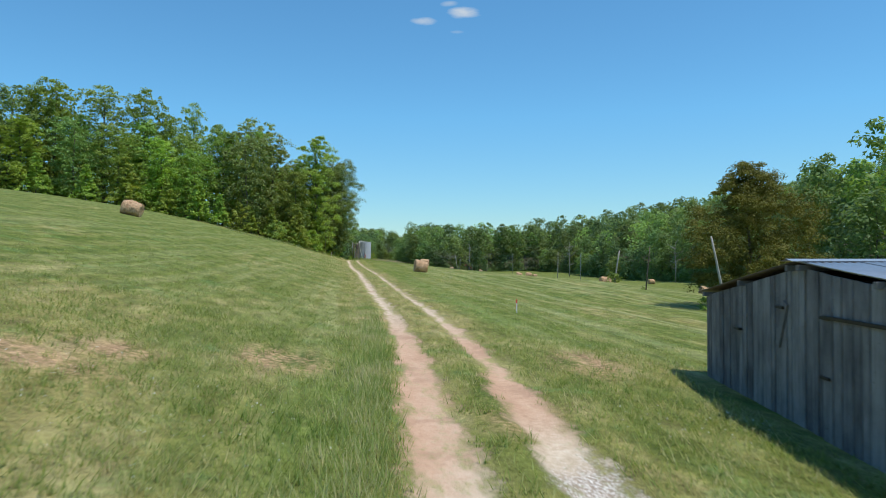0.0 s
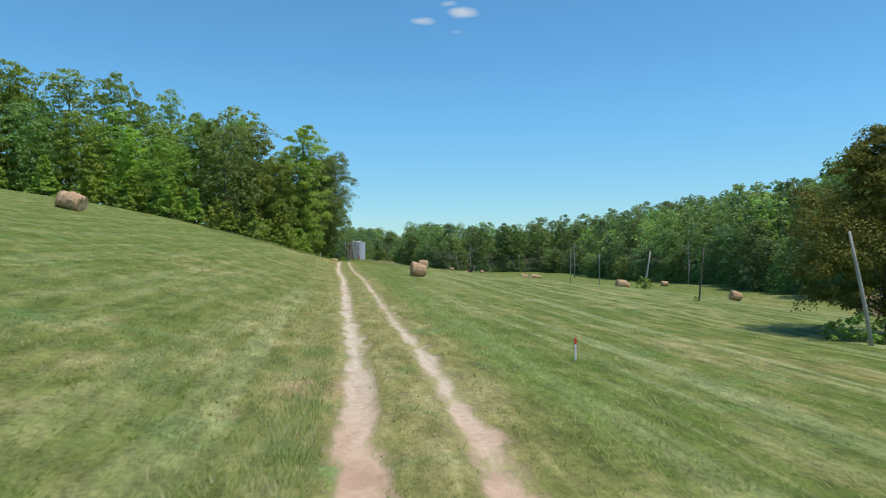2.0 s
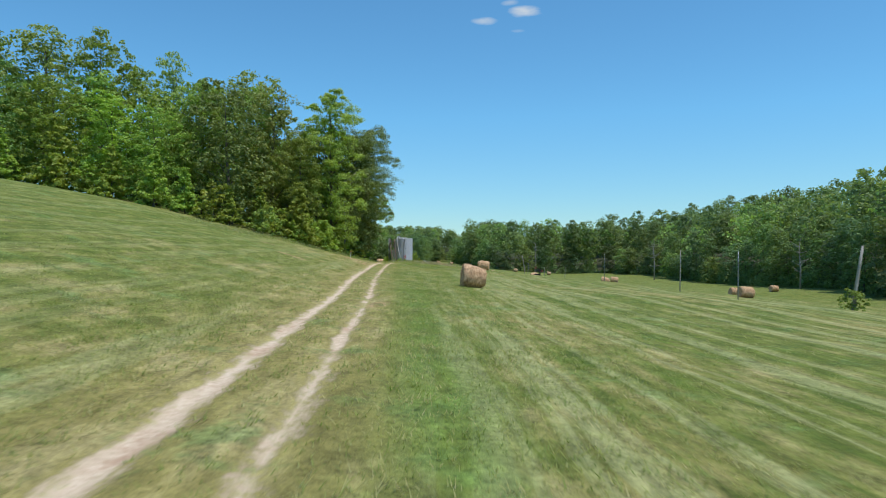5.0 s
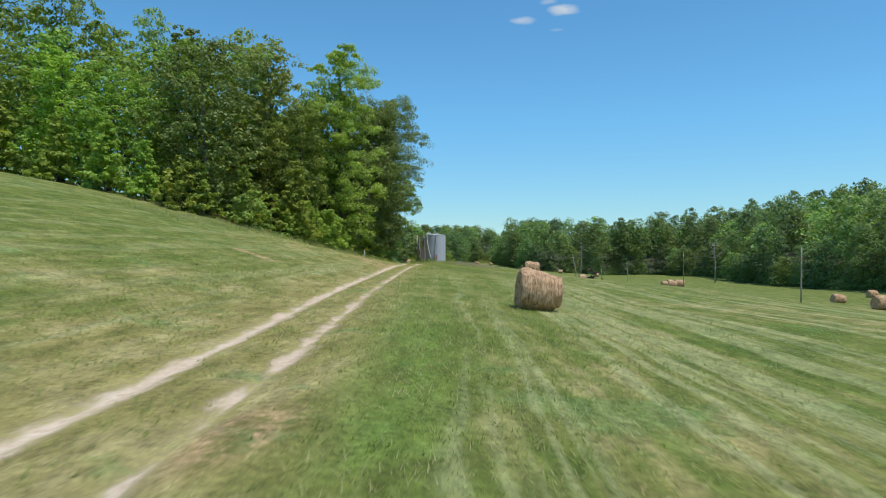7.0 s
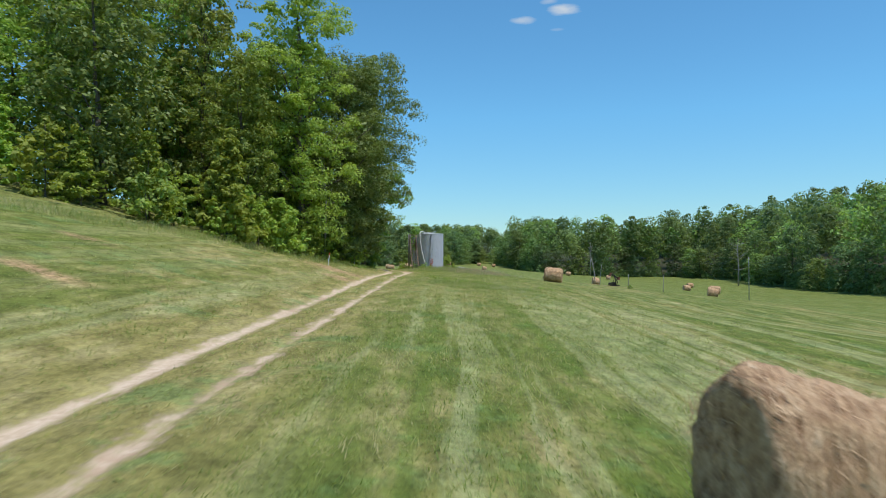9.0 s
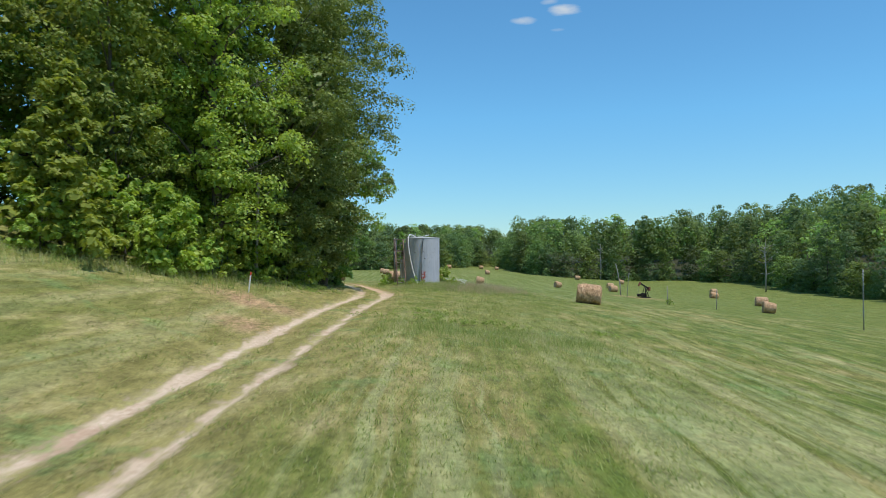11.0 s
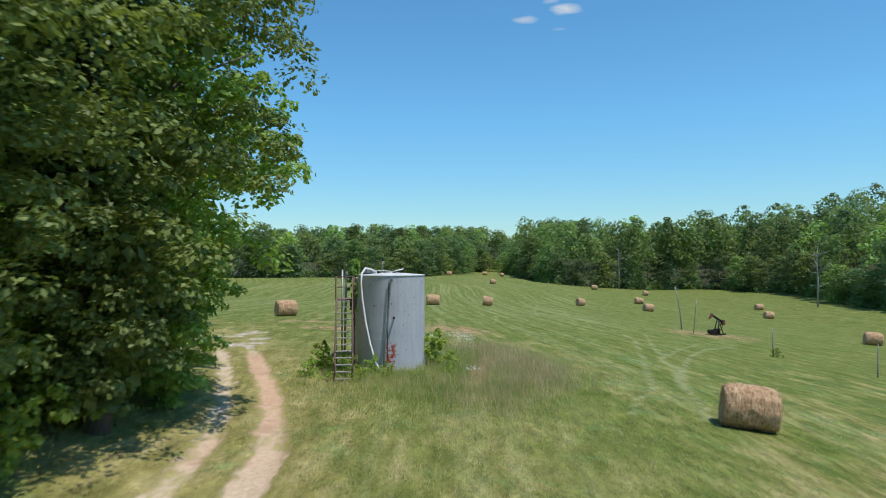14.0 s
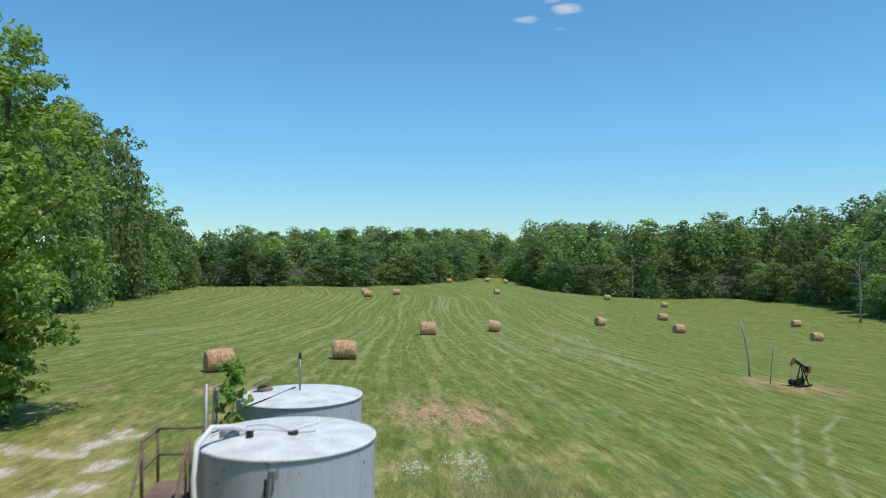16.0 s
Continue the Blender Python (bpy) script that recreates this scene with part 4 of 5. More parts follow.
# ---- hay bales ----
def bale_mesh(seed, dia=1.27, wide=1.5, taper=0.0):
    rng2 = np.random.default_rng(seed)
    bm = bmesh.new()
    n, rings = 44, 16
    R = dia / 2
    prof = [(wide * (k / rings - 0.5), R * (1 - taper * (k / rings - 0.35)) * (1 - 0.13 * abs(2 * k / rings - 1) ** 5)) for k in range(rings + 1)]
    prof = [(-wide / 2 + 0.04, 0.0), (-wide / 2 + 0.01, R * 0.3), (-wide / 2 + 0.015, R * 0.5), (-wide / 2 - 0.01, R * 0.75)] + prof + [(wide / 2 + 0.01, R * 0.75 * (1 - taper * 0.65)), (wide / 2 - 0.015, R * 0.5), (wide / 2 - 0.01, R * 0.3), (wide / 2 - 0.04, 0.0)]
    grid = []
    for x, r in prof:
        if r == 0:
            grid.append([bm.verts.new((x, 0, 0))])
            continue
        ring = []
        for k in range(n):
            a = 2 * math.pi * k / n
            d = Vector((x * 3 + seed, math.cos(a) * 2.2, math.sin(a) * 2.2))
            rr = r + 0.055 * noise.noise(d) + 0.04 * noise.noise(d * 3.1) + rng2.uniform(-0.008, 0.008)
            zz = rr * math.sin(a)
            ring.append(bm.verts.new((x + rng2.uniform(-0.012, 0.012), rr * math.cos(a) * (1.03 + 0.05 * (zz < -0.3 * R)), max(zz - (R - r if r > 0.8 * R else 0) * 0.6, -R * 0.93))))
        grid.append(ring)
    for a, b in zip(grid, grid[1:]):
        for k in range(n):
            if len(a) == 1:
                bm.faces.new((a[0], b[k], b[(k + 1) % n]))
            elif len(b) == 1:
                bm.faces.new((a[k], b[0], a[(k + 1) % n]))
            else:
                bm.faces.new((a[k], b[k], b[(k + 1) % n], a[(k + 1) % n]))
    bmesh.ops.recalc_face_normals(bm, faces=bm.faces)
    for f in bm.faces:
        f.smooth = True
    me = bpy.data.meshes.new("hay_roll")
    bm.to_mesh(me)
    bm.free()
    me.materials.append(M_HAY)
    # loose straws standing off the roll
    k = 1800
    a, x = rng2.uniform(0, 2 * math.pi, k), rng2.uniform(-wide / 2, wide / 2, k)
    end = rng2.uniform(0, 1, k) < 0.3
    r = np.where(end, R * np.sqrt(rng2.uniform(0, 1, k)), R * 1.0)
    x = np.where(end, np.sign(x) * wide / 2, x)
    r = r * (1 - taper * (x / wide + 0.15))
    p = np.stack([x, r * np.cos(a) * 1.03, np.maximum(r * np.sin(a) - np.clip(R - r, 0, 0.2) * 0.6, -R * 0.93)], 1)
    out = np.where(end[:, None], np.stack([np.sign(x), 0 * x, 0 * x], 1), np.stack([0 * x, np.cos(a), np.sin(a)], 1))
    way = np.stack([rng2.normal(size=k) * 0.6, -np.sin(a), np.cos(a)], 1) * np.sign(rng2.normal(size=k))[:, None] + out * rng2.uniform(0.1, 0.5, k)[:, None]
    way /= np.linalg.norm(way, axis=1)[:, None]
    s = np.cross(way, out)
    L = rng2.uniform(0.05, 0.20, k)[:, None]
    v = np.stack([p - s * 0.004, p + s * 0.004, p + way * L + out * 0.015], 1).reshape(-1, 3)
    return me, mesh_np("straw", v, np.arange(3 * k).reshape(k, 3), M_STRAW)


BALES = [bale_mesh(3, 1.25, 1.27, 0.26), bale_mesh(4), bale_mesh(8, 1.27, 1.5, 0.08)]
BALE_SPOTS = (
    (-2.3, 71.1, 12), (-3.4, 127.3, -6), (-26.65, 59.7, 8), (-27.45, 62.1, 6), (26.0, 112.8, 12), (35.0, 145, 8), (36.7, 98.4, 4), (22.5, 47.0, 70), (52, 175, 10),
    (17.4, 160.6, -10), (21.8, 178.5, -8), (-22.2, 186.5, 12), (-16.8, 198, 4), (-29.1, 157.9, 40), (-24.1, 165.2, 18), (-3.6, 223, 24), (7, 222, 20), (8.6, 246, 10), (15.3, 286, 0),
    (33.5, 256, 15), (27.5, 229.5, 12), (-48.5, 263, 0), (-45.8, 255, 8), (-42, 264, 4), (-22.5, 283, 15), (-38.7, 320, 0), (-30, 346, 0), (-24, 344, 10), (3.6, 298, 5),
)
for k, (x, y, turn) in enumerate(BALE_SPOTS):
    e = new("hay_bale")
    part("hay_roll", BALES[k % 3][0], None, e)
    part("straw", BALES[k % 3][1], None, e, "loose dry straws")
    up = Vector((float(height(x - 0.6, y) - height(x + 0.6, y)) / 1.2, float(height(x, y - 0.6) - height(x, y + 0.6)) / 1.2, 1)).normalized()
    e.matrix_world = pose(x, y, ground_at(x, y)) @ Vector((0, 0, 1)).rotation_difference(up).to_matrix().to_4x4() @ pose(0, 0, 0.58, 0, 0, turn)
    tagged(e, "round tan hay bale lying on its side on mown grass", "hay bale", "hay bales in the field")


# ---- shed ----
def shed():
    e = new("shed")
    rng2 = np.random.default_rng(61)
    deep, half, eave, ridge = 5.0, 3.7, 1.40, 1.92      # local x runs into the shed, y along its gable wall
    fall = lambda y: (ridge - eave) * abs(y) / half * (1 if y > 0 else 0.62)
    gz = lambda y: ridge - fall(y)
    for k in range(4):
        bm = bmesh.new()
        box(bm, 0.06, 0.18, (-half + 0.06, half - 0.18, -0.06, -1.2)[k], (-half + 0.18, half - 0.06, 0.06, -1.08)[k], -0.4, (gz(-half), eave, ridge, 1.75)[k] - 0.12, 0.008)
        part("post", bm, M_WOOD, e)
    y = -half
    while y < half - 0.05:
        w = min(rng2.uniform(0.13, 0.25), half - y)
        top = min(gz(y), gz(y + w)) - rng2.uniform(0.0, 0.015)
        low = -0.3 + rng2.uniform(0, 0.12)
        door = -2.1 < y < -0.75
        bm = bmesh.new()
        off = -0.035 if door else rng2.uniform(-0.006, 0.01)
        box(bm, off, off + 0.024, y + 0.006, y + w - rng2.uniform(0.004, 0.02), low, top, 0.004)
        for q in bm.verts:
            if q.co.z > top - 0.02:
                q.co.z += gz(q.co.y) - 0.012 - top
        bmesh.ops.rotate(bm, verts=bm.verts, cent=(0, y, 0.6), matrix=Matrix.Rotation(rng2.uniform(-0.008, 0.008), 3, "X"))
        part("board", bm, M_BOARD, e)
        y += w
    bm = bmesh.new()
    box(bm, -0.07, -0.045, -2.6, -0.72, 1.35, 1.39, 0.004)
    part("door_rail", bm, M_BLACK, e, "dark iron door rail")
    bm = bmesh.new()
    box(bm, -0.03, -0.006, -0.06, 0.06, 0.0, 0.62, 0.004)
    bmesh.ops.rotate(bm, verts=bm.verts, cent=(0, 0, 0), matrix=Matrix.Rotation(radians(24), 3, "X"))
    bmesh.ops.translate(bm, verts=bm.verts, vec=(0, 0.62, 0.9))
    part("brace", bm, M_WOOD, e)
    for yy, zz in ((-0.72, 0.68), (0.5, 1.38), (2.05, 0.96), (-0.72, 1.34)):
        bm = bmesh.new()
        box(bm, -0.06, -0.004, yy - 0.11, yy + 0.11, zz, zz + 0.035, 0.006)
        part("cleat", bm, M_BLACK, e, "dark rusty iron cleat")
    for x0 in (deep - 0.03,):
        bm = bmesh.new()
        vs = [bm.verts.new(q) for q in ((x0, -half, -0.4), (x0, half, -0.4), (x0, half, eave), (x0, 0, ridge), (x0, -half, gz(-half)))]
        f = bm.faces.new(vs)
        bmesh.ops.extrude_face_region(bm, geom=[f])
        bmesh.ops.translate(bm, verts=bm.verts[-5:], vec=(0.03, 0, 0))
        bmesh.ops.recalc_face_normals(bm, faces=bm.faces)
        part("rear_wall", bm, M_WOOD, e)
    for sgn in (-1, 1):
        bm = bmesh.new()
        box(bm, 0.03, deep - 0.04, sgn * half - 0.015, sgn * half + 0.015, -0.4, gz(sgn * half) - 0.05, 0.004)
        part("side_wall", bm, M_WOOD, e)
        for k in range(3):
            yy = sgn * (0.15 + k * 1.7)
            bm = bmesh.new()
            box(bm, -0.1, deep + 0.1, yy - 0.03, yy + 0.03, gz(yy) - 0.035, gz(yy) + 0.035, 0.004)
            part("rafter", bm, M_WOOD, e)
        # corrugated sheets, from ridge to eave
        x = -0.06
        while x < deep + 0.2:
            bm = bmesh.new()
            rows = []
            lift = rng2.uniform(0, 0.012)
            reach = half + rng2.uniform(0.22, 0.34)
            for j in range(4):
                yy = sgn * reach * j / 3
                zz = ridge + 0.06 - fall(yy) + lift + rng2.uniform(-0.008, 0.008)
                rows.append([(x + 0.03 * i, yy, zz + 0.012 * math.cos(i * math.pi / 1.5)) for i in range(25)])
            vv = [[bm.verts.new(q) for q in r] for r in rows]
            for a, b in zip(vv, vv[1:]):
                for i in range(24):
                    bm.faces.new((a[i], a[i + 1], b[i + 1], b[i])).smooth = True
            g = bmesh.ops.extrude_face_region(bm, geom=bm.faces[:])
            bmesh.ops.translate(bm, verts=[q for q in g["geom"] if isinstance(q, bmesh.types.BMVert)], vec=(0, 0, -0.004))
            bmesh.ops.recalc_face_normals(bm, faces=bm.faces)
            # the far slope takes a darker tin than the near one
            part("roof_sheet", bm, M_TIN if sgn < 0 else M_TINDARK, e)
            x += 0.66
    bm = bmesh.new()
    for sgn in (-1, 1):
        vs = [bm.verts.new((x, sgn * 0.18 * w, ridge + 0.095 - 0.03 * w)) for w in (0, 1) for x in (-0.16, deep + 0.4)]
        bm.faces.new((vs[0], vs[1], vs[3], vs[2]))
    bmesh.ops.remove_doubles(bm, verts=bm.verts, dist=0.001)
    part("ridge_cap", bm, M_TIN, e)
    e.matrix_world = pose(4.30, 8.45, 0.0, 0, 0, -4)
    return tagged(e, "small weathered grey plank shed with a tin gable roof", "shed")


shed()


# ---- tank battery ----
def ring_wall(bm, r0, z0, r1, z1, n=72):
    a = [bm.verts.new((r0 * math.cos(2 * math.pi * k / n), r0 * math.sin(2 * math.pi * k / n), z0)) for k in range(n)]
    b = [bm.verts.new((r1 * math.cos(2 * math.pi * k / n), r1 * math.sin(2 * math.pi * k / n), z1)) for k in range(n)]
    for k in range(n):
        bm.faces.new((a[k], a[(k + 1) % n], b[(k + 1) % n], b[k])).smooth = True
    return a, b


def tank(x, y, top, label):
    e = new("oil_tank")
    z0 = ground_at(x, y) - 0.05
    H, R = top - z0, 1.18
    bm = bmesh.new()
    ring_wall(bm, R, 0, R, H)
    part("shell", bm, M_TANK, e)
    for z in (0.0, H * 0.36):
        bm = bmesh.new()
        ring_wall(bm, R + 0.001, z, R + 0.004, z + 0.006)
        ring_wall(bm, R + 0.004, z + 0.006, R + 0.001, z + 0.02)
        part("weld_seam", bm, M_TANK, e)
    bm = bmesh.new()
    n, prev = 72, None
    for r, z in ((R - 0.005, H - 0.02), (R + 0.02, H - 0.015), (R + 0.022, H + 0.008), (R - 0.01, H + 0.016)):
        ring = [bm.verts.new((r * math.cos(2 * math.pi * k / n), r * math.sin(2 * math.pi * k / n), z)) for k in range(n)]
        if prev:
            for k in range(n):
                bm.faces.new((prev[k], prev[(k + 1) % n], ring[(k + 1) % n], ring[k])).smooth = True
        prev = ring
    part("rim", bm, M_TANKTOP, e)
    bm = bmesh.new()
    prev = None
    for r, z in ((R - 0.008, H + 0.012), (R * 0.66, H + 0.045), (R * 0.33, H + 0.075)):
        ring = [bm.verts.new((r * math.cos(2 * math.pi * k / n), r * math.sin(2 * math.pi * k / n), z)) for k in range(n)]
        if prev:
            for k in range(n):
                bm.faces.new((prev[k], prev[(k + 1) % n], ring[(k + 1) % n], ring[k])).smooth = True
        prev = ring
    c = bm.verts.new((0, 0, H + 0.10))
    for k in range(n):
        bm.faces.new((prev[k], prev[(k + 1) % n], c)).smooth = True
    part("roof", bm, M_TANKTOP, e, "pale weathered steel roof")
    e.location = (x, y, z0)
    tagged(e, label, "tank", "oil tanks")
    return e, H, z0


TX, TY = -14.59, 130.29
front, H1, Z1 = tank(TX, TY, 5.30, "grey painted steel oil tank with flaking red paint")
rear, H2, Z2 = tank(-15.80, 134.1, 5.10, "grey steel oil tank with a roof vent pipe")


def local(p, o=(TX, TY, Z1)):
    return [a - b for a, b in zip(p, o)]


tube_part("hose", [local(p) for p in ((-15.05, 130.15, 5.38), (-15.22, 129.9, 5.50), (-15.36, 129.62, 5.55), (-15.42, 129.36, 5.38), (-15.42, 129.26, 5.0), (-15.36, 129.2, 4.5), (-15.2, 129.05, 3.7), (-15.02, 128.95, 3.0), (-14.8, 128.8, 2.4), (-14.5, 128.62, 1.98), (-14.2, 128.45, 1.84))], 0.036, M_PIPE, front, 10, "white plastic hose hanging over the rim")
tube_part("down_pipe", [local(p) for p in ((-14.31, 129.06, 5.18), (-14.33, 129.03, 5.1), (-14.42, 129.04, 4.0), (-14.55, 129.03, 2.55), (-14.58, 129.02, 2.0))], 0.026, M_GALV, front, 8, "thin grey steel pipe")
# black tube along the shell standing in for the down pipe's shadow
tube_part("pipe_shadow", [local(p) for p in ((-14.40, 129.06, 5.1), (-14.44, 129.05, 4.0), (-14.46, 129.05, 2.5))], 0.014, M_BLACK, front, 6)
bm = bmesh.new()
box(bm, 0.23, 0.33, -1.27, -1.17, H1 - 0.2, H1 - 0.08, 0.02)
part("valve", bm, M_GALV, front)
tube_part("gooseneck", [(-0.62, -0.12, H1 + 0.06), (-0.55, -0.05, H1 + 0.14), (-0.3, 0.0, H1 + 0.16), (0.0, -0.1, H1 + 0.13), (0.15, -0.2, H1 + 0.12)], 0.019, M_PIPE, front, 8, "bent white pipe on the roof")
goose = tube_part("gooseneck", [(0.15, -0.2, H1 + 0.08), (0.15, -0.2, H1 + 0.14), (0.3, -0.1, H1 + 0.18), (0.42, 0.0, H1 + 0.20), (0.42, 0.02, H1 + 0.25)], 0.021, M_PIPE, front, 8, "bent white pipe on the roof")
tube_part("flange", [(0.15, -0.2, H1 + 0.07), (0.15, -0.2, H1 + 0.12)], 0.07, M_BLACK, goose, 10)
bm = bmesh.new()
box(bm, -0.42, -0.34, -0.42, -0.34, H1 + 0.04, H1 + 0.15, 0.01)
part("cap", bm, M_BLACK, front)
tube_part("hatch", [(-0.72, -0.25, H1 + 0.02), (-0.72, -0.25, H1 + 0.1), (-0.72, -0.25, H1 + 0.13)], (0.13, 0.13, 0.1), M_GALV, front, 16, "dull steel thief hatch")
hatch = tube_part("hatch", [(-0.75, 0.1, H2 + 0.02), (-0.75, 0.1, H2 + 0.1), (-0.75, 0.1, H2 + 0.14)], (0.15, 0.15, 0.1), M_RUST, rear, 16, "rusty thief hatch")
bm = bmesh.new()
box(bm, -0.95, -0.6, -0.05, 0.2, H2 + 0.16, H2 + 0.18, 0.005)
bmesh.ops.rotate(bm, verts=bm.verts, cent=(-0.95, 0, H2 + 0.16), matrix=Matrix.Rotation(radians(-25), 3, "Y"))
part("hatch_lid", bm, M_GALV, hatch)
vent = tube_part("vent_pipe", [(0, 0, H2 + 0.07), (0, 0, H2 + 0.72)], 0.02, M_GALV, rear, 8)
tube_part("vent_cap", [(0, 0, H2 + 0.70), (0, 0, H2 + 0.74), (0, 0, H2 + 0.82)], (0.025, 0.036, 0.02), M_BLACK, vent, 8)
stub = tube_part("pipe_stub", [(0.34, -1.10, H1 - 1.42), (0.37, -1.24, H1 - 1.42)], 0.03, M_RUST, front, 8, "rusty pipe stub")
tube_part("plug", [(0.368, -1.235, H1 - 1.42), (0.378, -1.28, H1 - 1.42)], 0.042, M_BLACK, stub, 6)
tube_part("cable", [(-0.2, 0.3, H2 + 0.1), (-0.35, -0.5, H2 + 0.06), (-0.5, -1.18, H2 + 0.03), (-0.1, -2.9, H2 + 0.2), (0.3, -3.6, H2 + 0.26), (0.25, -4.1, H2 + 0.28)], 0.012, M_BLACK, rear, 5)
tube_part("riser_pipe", [(-1.35, -0.9, 0.1), (-1.33, -0.88, H2 * 0.6), (-1.3, -0.85, H2 + 0.25), (-1.15, -0.75, H2 + 0.3)], 0.05, M_GALV, rear, 8)
tube_part("riser_pipe", [(-1.45, -0.98, 0.1), (-1.43, -0.96, H2 + 0.35)], 0.04, M_GALV, rear, 8)


def stair():
    e = new("steel_stair")
    foot, head = Vector((-15.48, 127.35, 1.95)), Vector((-16.22, 130.02, 4.45))
    run = head - foot
    flat = Vector((run.x, run.y, 0)).normalized()
    side = Vector((flat.y, -flat.x, 0))
    for sgn in (-1, 1):
        o = side * 0.28 * sgn
        tube_part("stringer", [foot + o, head + o], 0.035, M_RUST, e, 6)
        tube_part("handrail", [foot + o + flat * 0.15 + Vector((0, 0, 0.75)), head + o + Vector((0, 0, 0.78))], 0.02, M_RUST, e, 6)
        for t in (0.06, 0.5, 0.97):
            p = foot.lerp(head, t) + o
            tube_part("baluster", [p, p + Vector((0, 0, 0.76))], 0.018, M_RUST, e, 6)
    for k in range(13):
        p = foot.lerp(head, (k + 0.6) / 13)
        bm = bmesh.new()
        box(bm, -0.28, 0.28, -0.09, 0.09, -0.012, 0.012, 0.003)
        bmesh.ops.transform(bm, verts=bm.verts, matrix=Matrix.Translation(p) @ Matrix.Rotation(math.atan2(-flat.x, flat.y), 4, "Z"))
        part("tread", bm, M_RUSTPALE, e, "pale worn steel tread")
    c = head + flat * 0.42
    bm = bmesh.new()
    box(bm, -0.34, 0.34, -0.42, 0.42, -0.05, 0.0, 0.006)
    bmesh.ops.transform(bm, verts=bm.verts, matrix=Matrix.Translation(c) @ Matrix.Rotation(math.atan2(-flat.x, flat.y), 4, "Z"))
    part("platform", bm, M_RUST, e)
    corners = [c + side * 0.32 * a + flat * 0.4 * b for a, b in ((-1, -1), (-1, 1), (1, 1), (1, -1))]
    for p in corners:
        tube_part("rail_post", [p + Vector((0, 0, -0.05)), p + Vector((0, 0, 0.78))], 0.022, M_RUST, e, 6)
    for z in (0.4, 0.78):
        tube_part("rail", [corners[0] + Vector((0, 0, z)), corners[1] + Vector((0, 0, z))], 0.02, M_RUST, e, 6)
        tube_part("rail", [corners[1] + Vector((0, 0, z)), corners[2] + Vector((0, 0, z))], 0.02, M_RUST, e, 6)
    for p in (corners[1], corners[2]):
        tube_part("leg", [p, Vector((p.x, p.y, ground_at(p.x, p.y) - 0.1))], 0.03, M_RUST, e, 6)
    bm = bmesh.new()
    p = c + side * -0.5
    box(bm, -0.05, 0.05, -0.3, 0.3, -0.35, 0.05, 0.01)
    bmesh.ops.translate(bm, verts=bm.verts, vec=c + side * 0.30 + Vector((0, 0, -0.05)))
    part("bracket", bm, M_RUST, e)
    return tagged(e, "rusty brown steel stair with a railed platform beside a tank", "stair")


stair()


# ---- pump jack ----
def pump_jack(x, y):
    e = new("pump_jack")
    for s in (-0.3, 0.3):
        bm = bmesh.new()
        box(bm, -0.95, 0.95, s - 0.05, s + 0.05, 0.0, 0.14, 0.01)
        part("skid", bm, M_BLACK, e)
    for k, (a, b) in enumerate((((0.05, -0.32), (0.22, -0.06)), ((0.05, 0.32), (0.22, 0.06)), ((0.75, -0.2), (0.3, -0.04)), ((0.75, 0.2), (0.3, 0.04)))):
        tube_part("samson_post", [(a[0], a[1], 0.1), (b[0], b[1], 1.45)], 0.045, M_BLACK, e, 6)
    bm = bmesh.new()
    box(bm, -0.85, 0.85, -0.06, 0.06, -0.09, 0.09, 0.012)
    bmesh.ops.transform(bm, verts=bm.verts, matrix=Matrix.Translation((0.18, 0, 1.55)) @ Matrix.Rotation(radians(27), 4, "Y"))
    beam = part("walking_beam", bm, M_BLACK, e)
    bm = bmesh.new()
    n = 10
    pts = [(-0.62 - 0.30 * math.sin(k / n * 1.3), 1.98 - 0.55 * (k / n) + 0.12) for k in range(n + 1)]
    a = [[bm.verts.new((px, w, pz)) for px, pz in pts] + [bm.verts.new((-0.52, w, 1.75)), bm.verts.new((-0.5, w, 2.1))] for w in (-0.08, 0.08)]
    bm.faces.new(a[0]), bm.faces.new(a[1][::-1])
    for k in range(len(a[0])):
        j = (k + 1) % len(a[0])
        bm.faces.new((a[0][k], a[1][k], a[1][j], a[0][j]))
    bmesh.ops.recalc_face_normals(bm, faces=bm.faces)
    part("horse_head", bm, M_REDIRON, beam, "rusty red horse head")
    bm = bmesh.new()
    box(bm, 0.82, 1.10, -0.16, 0.16, 0.92, 1.40, 0.03)
    part("counterweight", bm, M_REDIRON, beam, "rusty red counterweight")
    for s in (-0.2, 0.2):
        tube_part("pitman_arm", [(0.85, s, 1.15), (0.45, s, 0.5)], 0.03, M_BLACK, e, 6)
        tube_part("crank", [(0.45, s, 0.5), (0.15, s, 0.42)], 0.05, M_BLACK, e, 6)
    bm = bmesh.new()
    box(bm, -0.12, 0.4, -0.16, 0.16, 0.14, 0.62, 0.04)
    part("gearbox", bm, M_BLACK, e)
    tube_part("motor", [(-0.75, -0.15, 0.38), (-0.75, 0.2, 0.38)], 0.2, M_BLACK, e, 14)
    tube_part("flywheel", [(-0.45, -0.24, 0.42), (-0.45, -0.18, 0.42)], 0.26, M_BLACK, e, 18)
    tube_part("polished_rod", [(-0.80, 0, 1.6), (-0.80, 0, 0.0)], 0.015, M_GALV, e, 6)
    e.matrix_world = pose(x, y, ground_at(x, y), 0, 0, 36) @ Matrix.Diagonal((0.96, 0.96, 0.96, 1))
    return tagged(e, "small black pump jack with rusty red head, at rest", "pump jack")


pump_jack(6.1, 172.6)


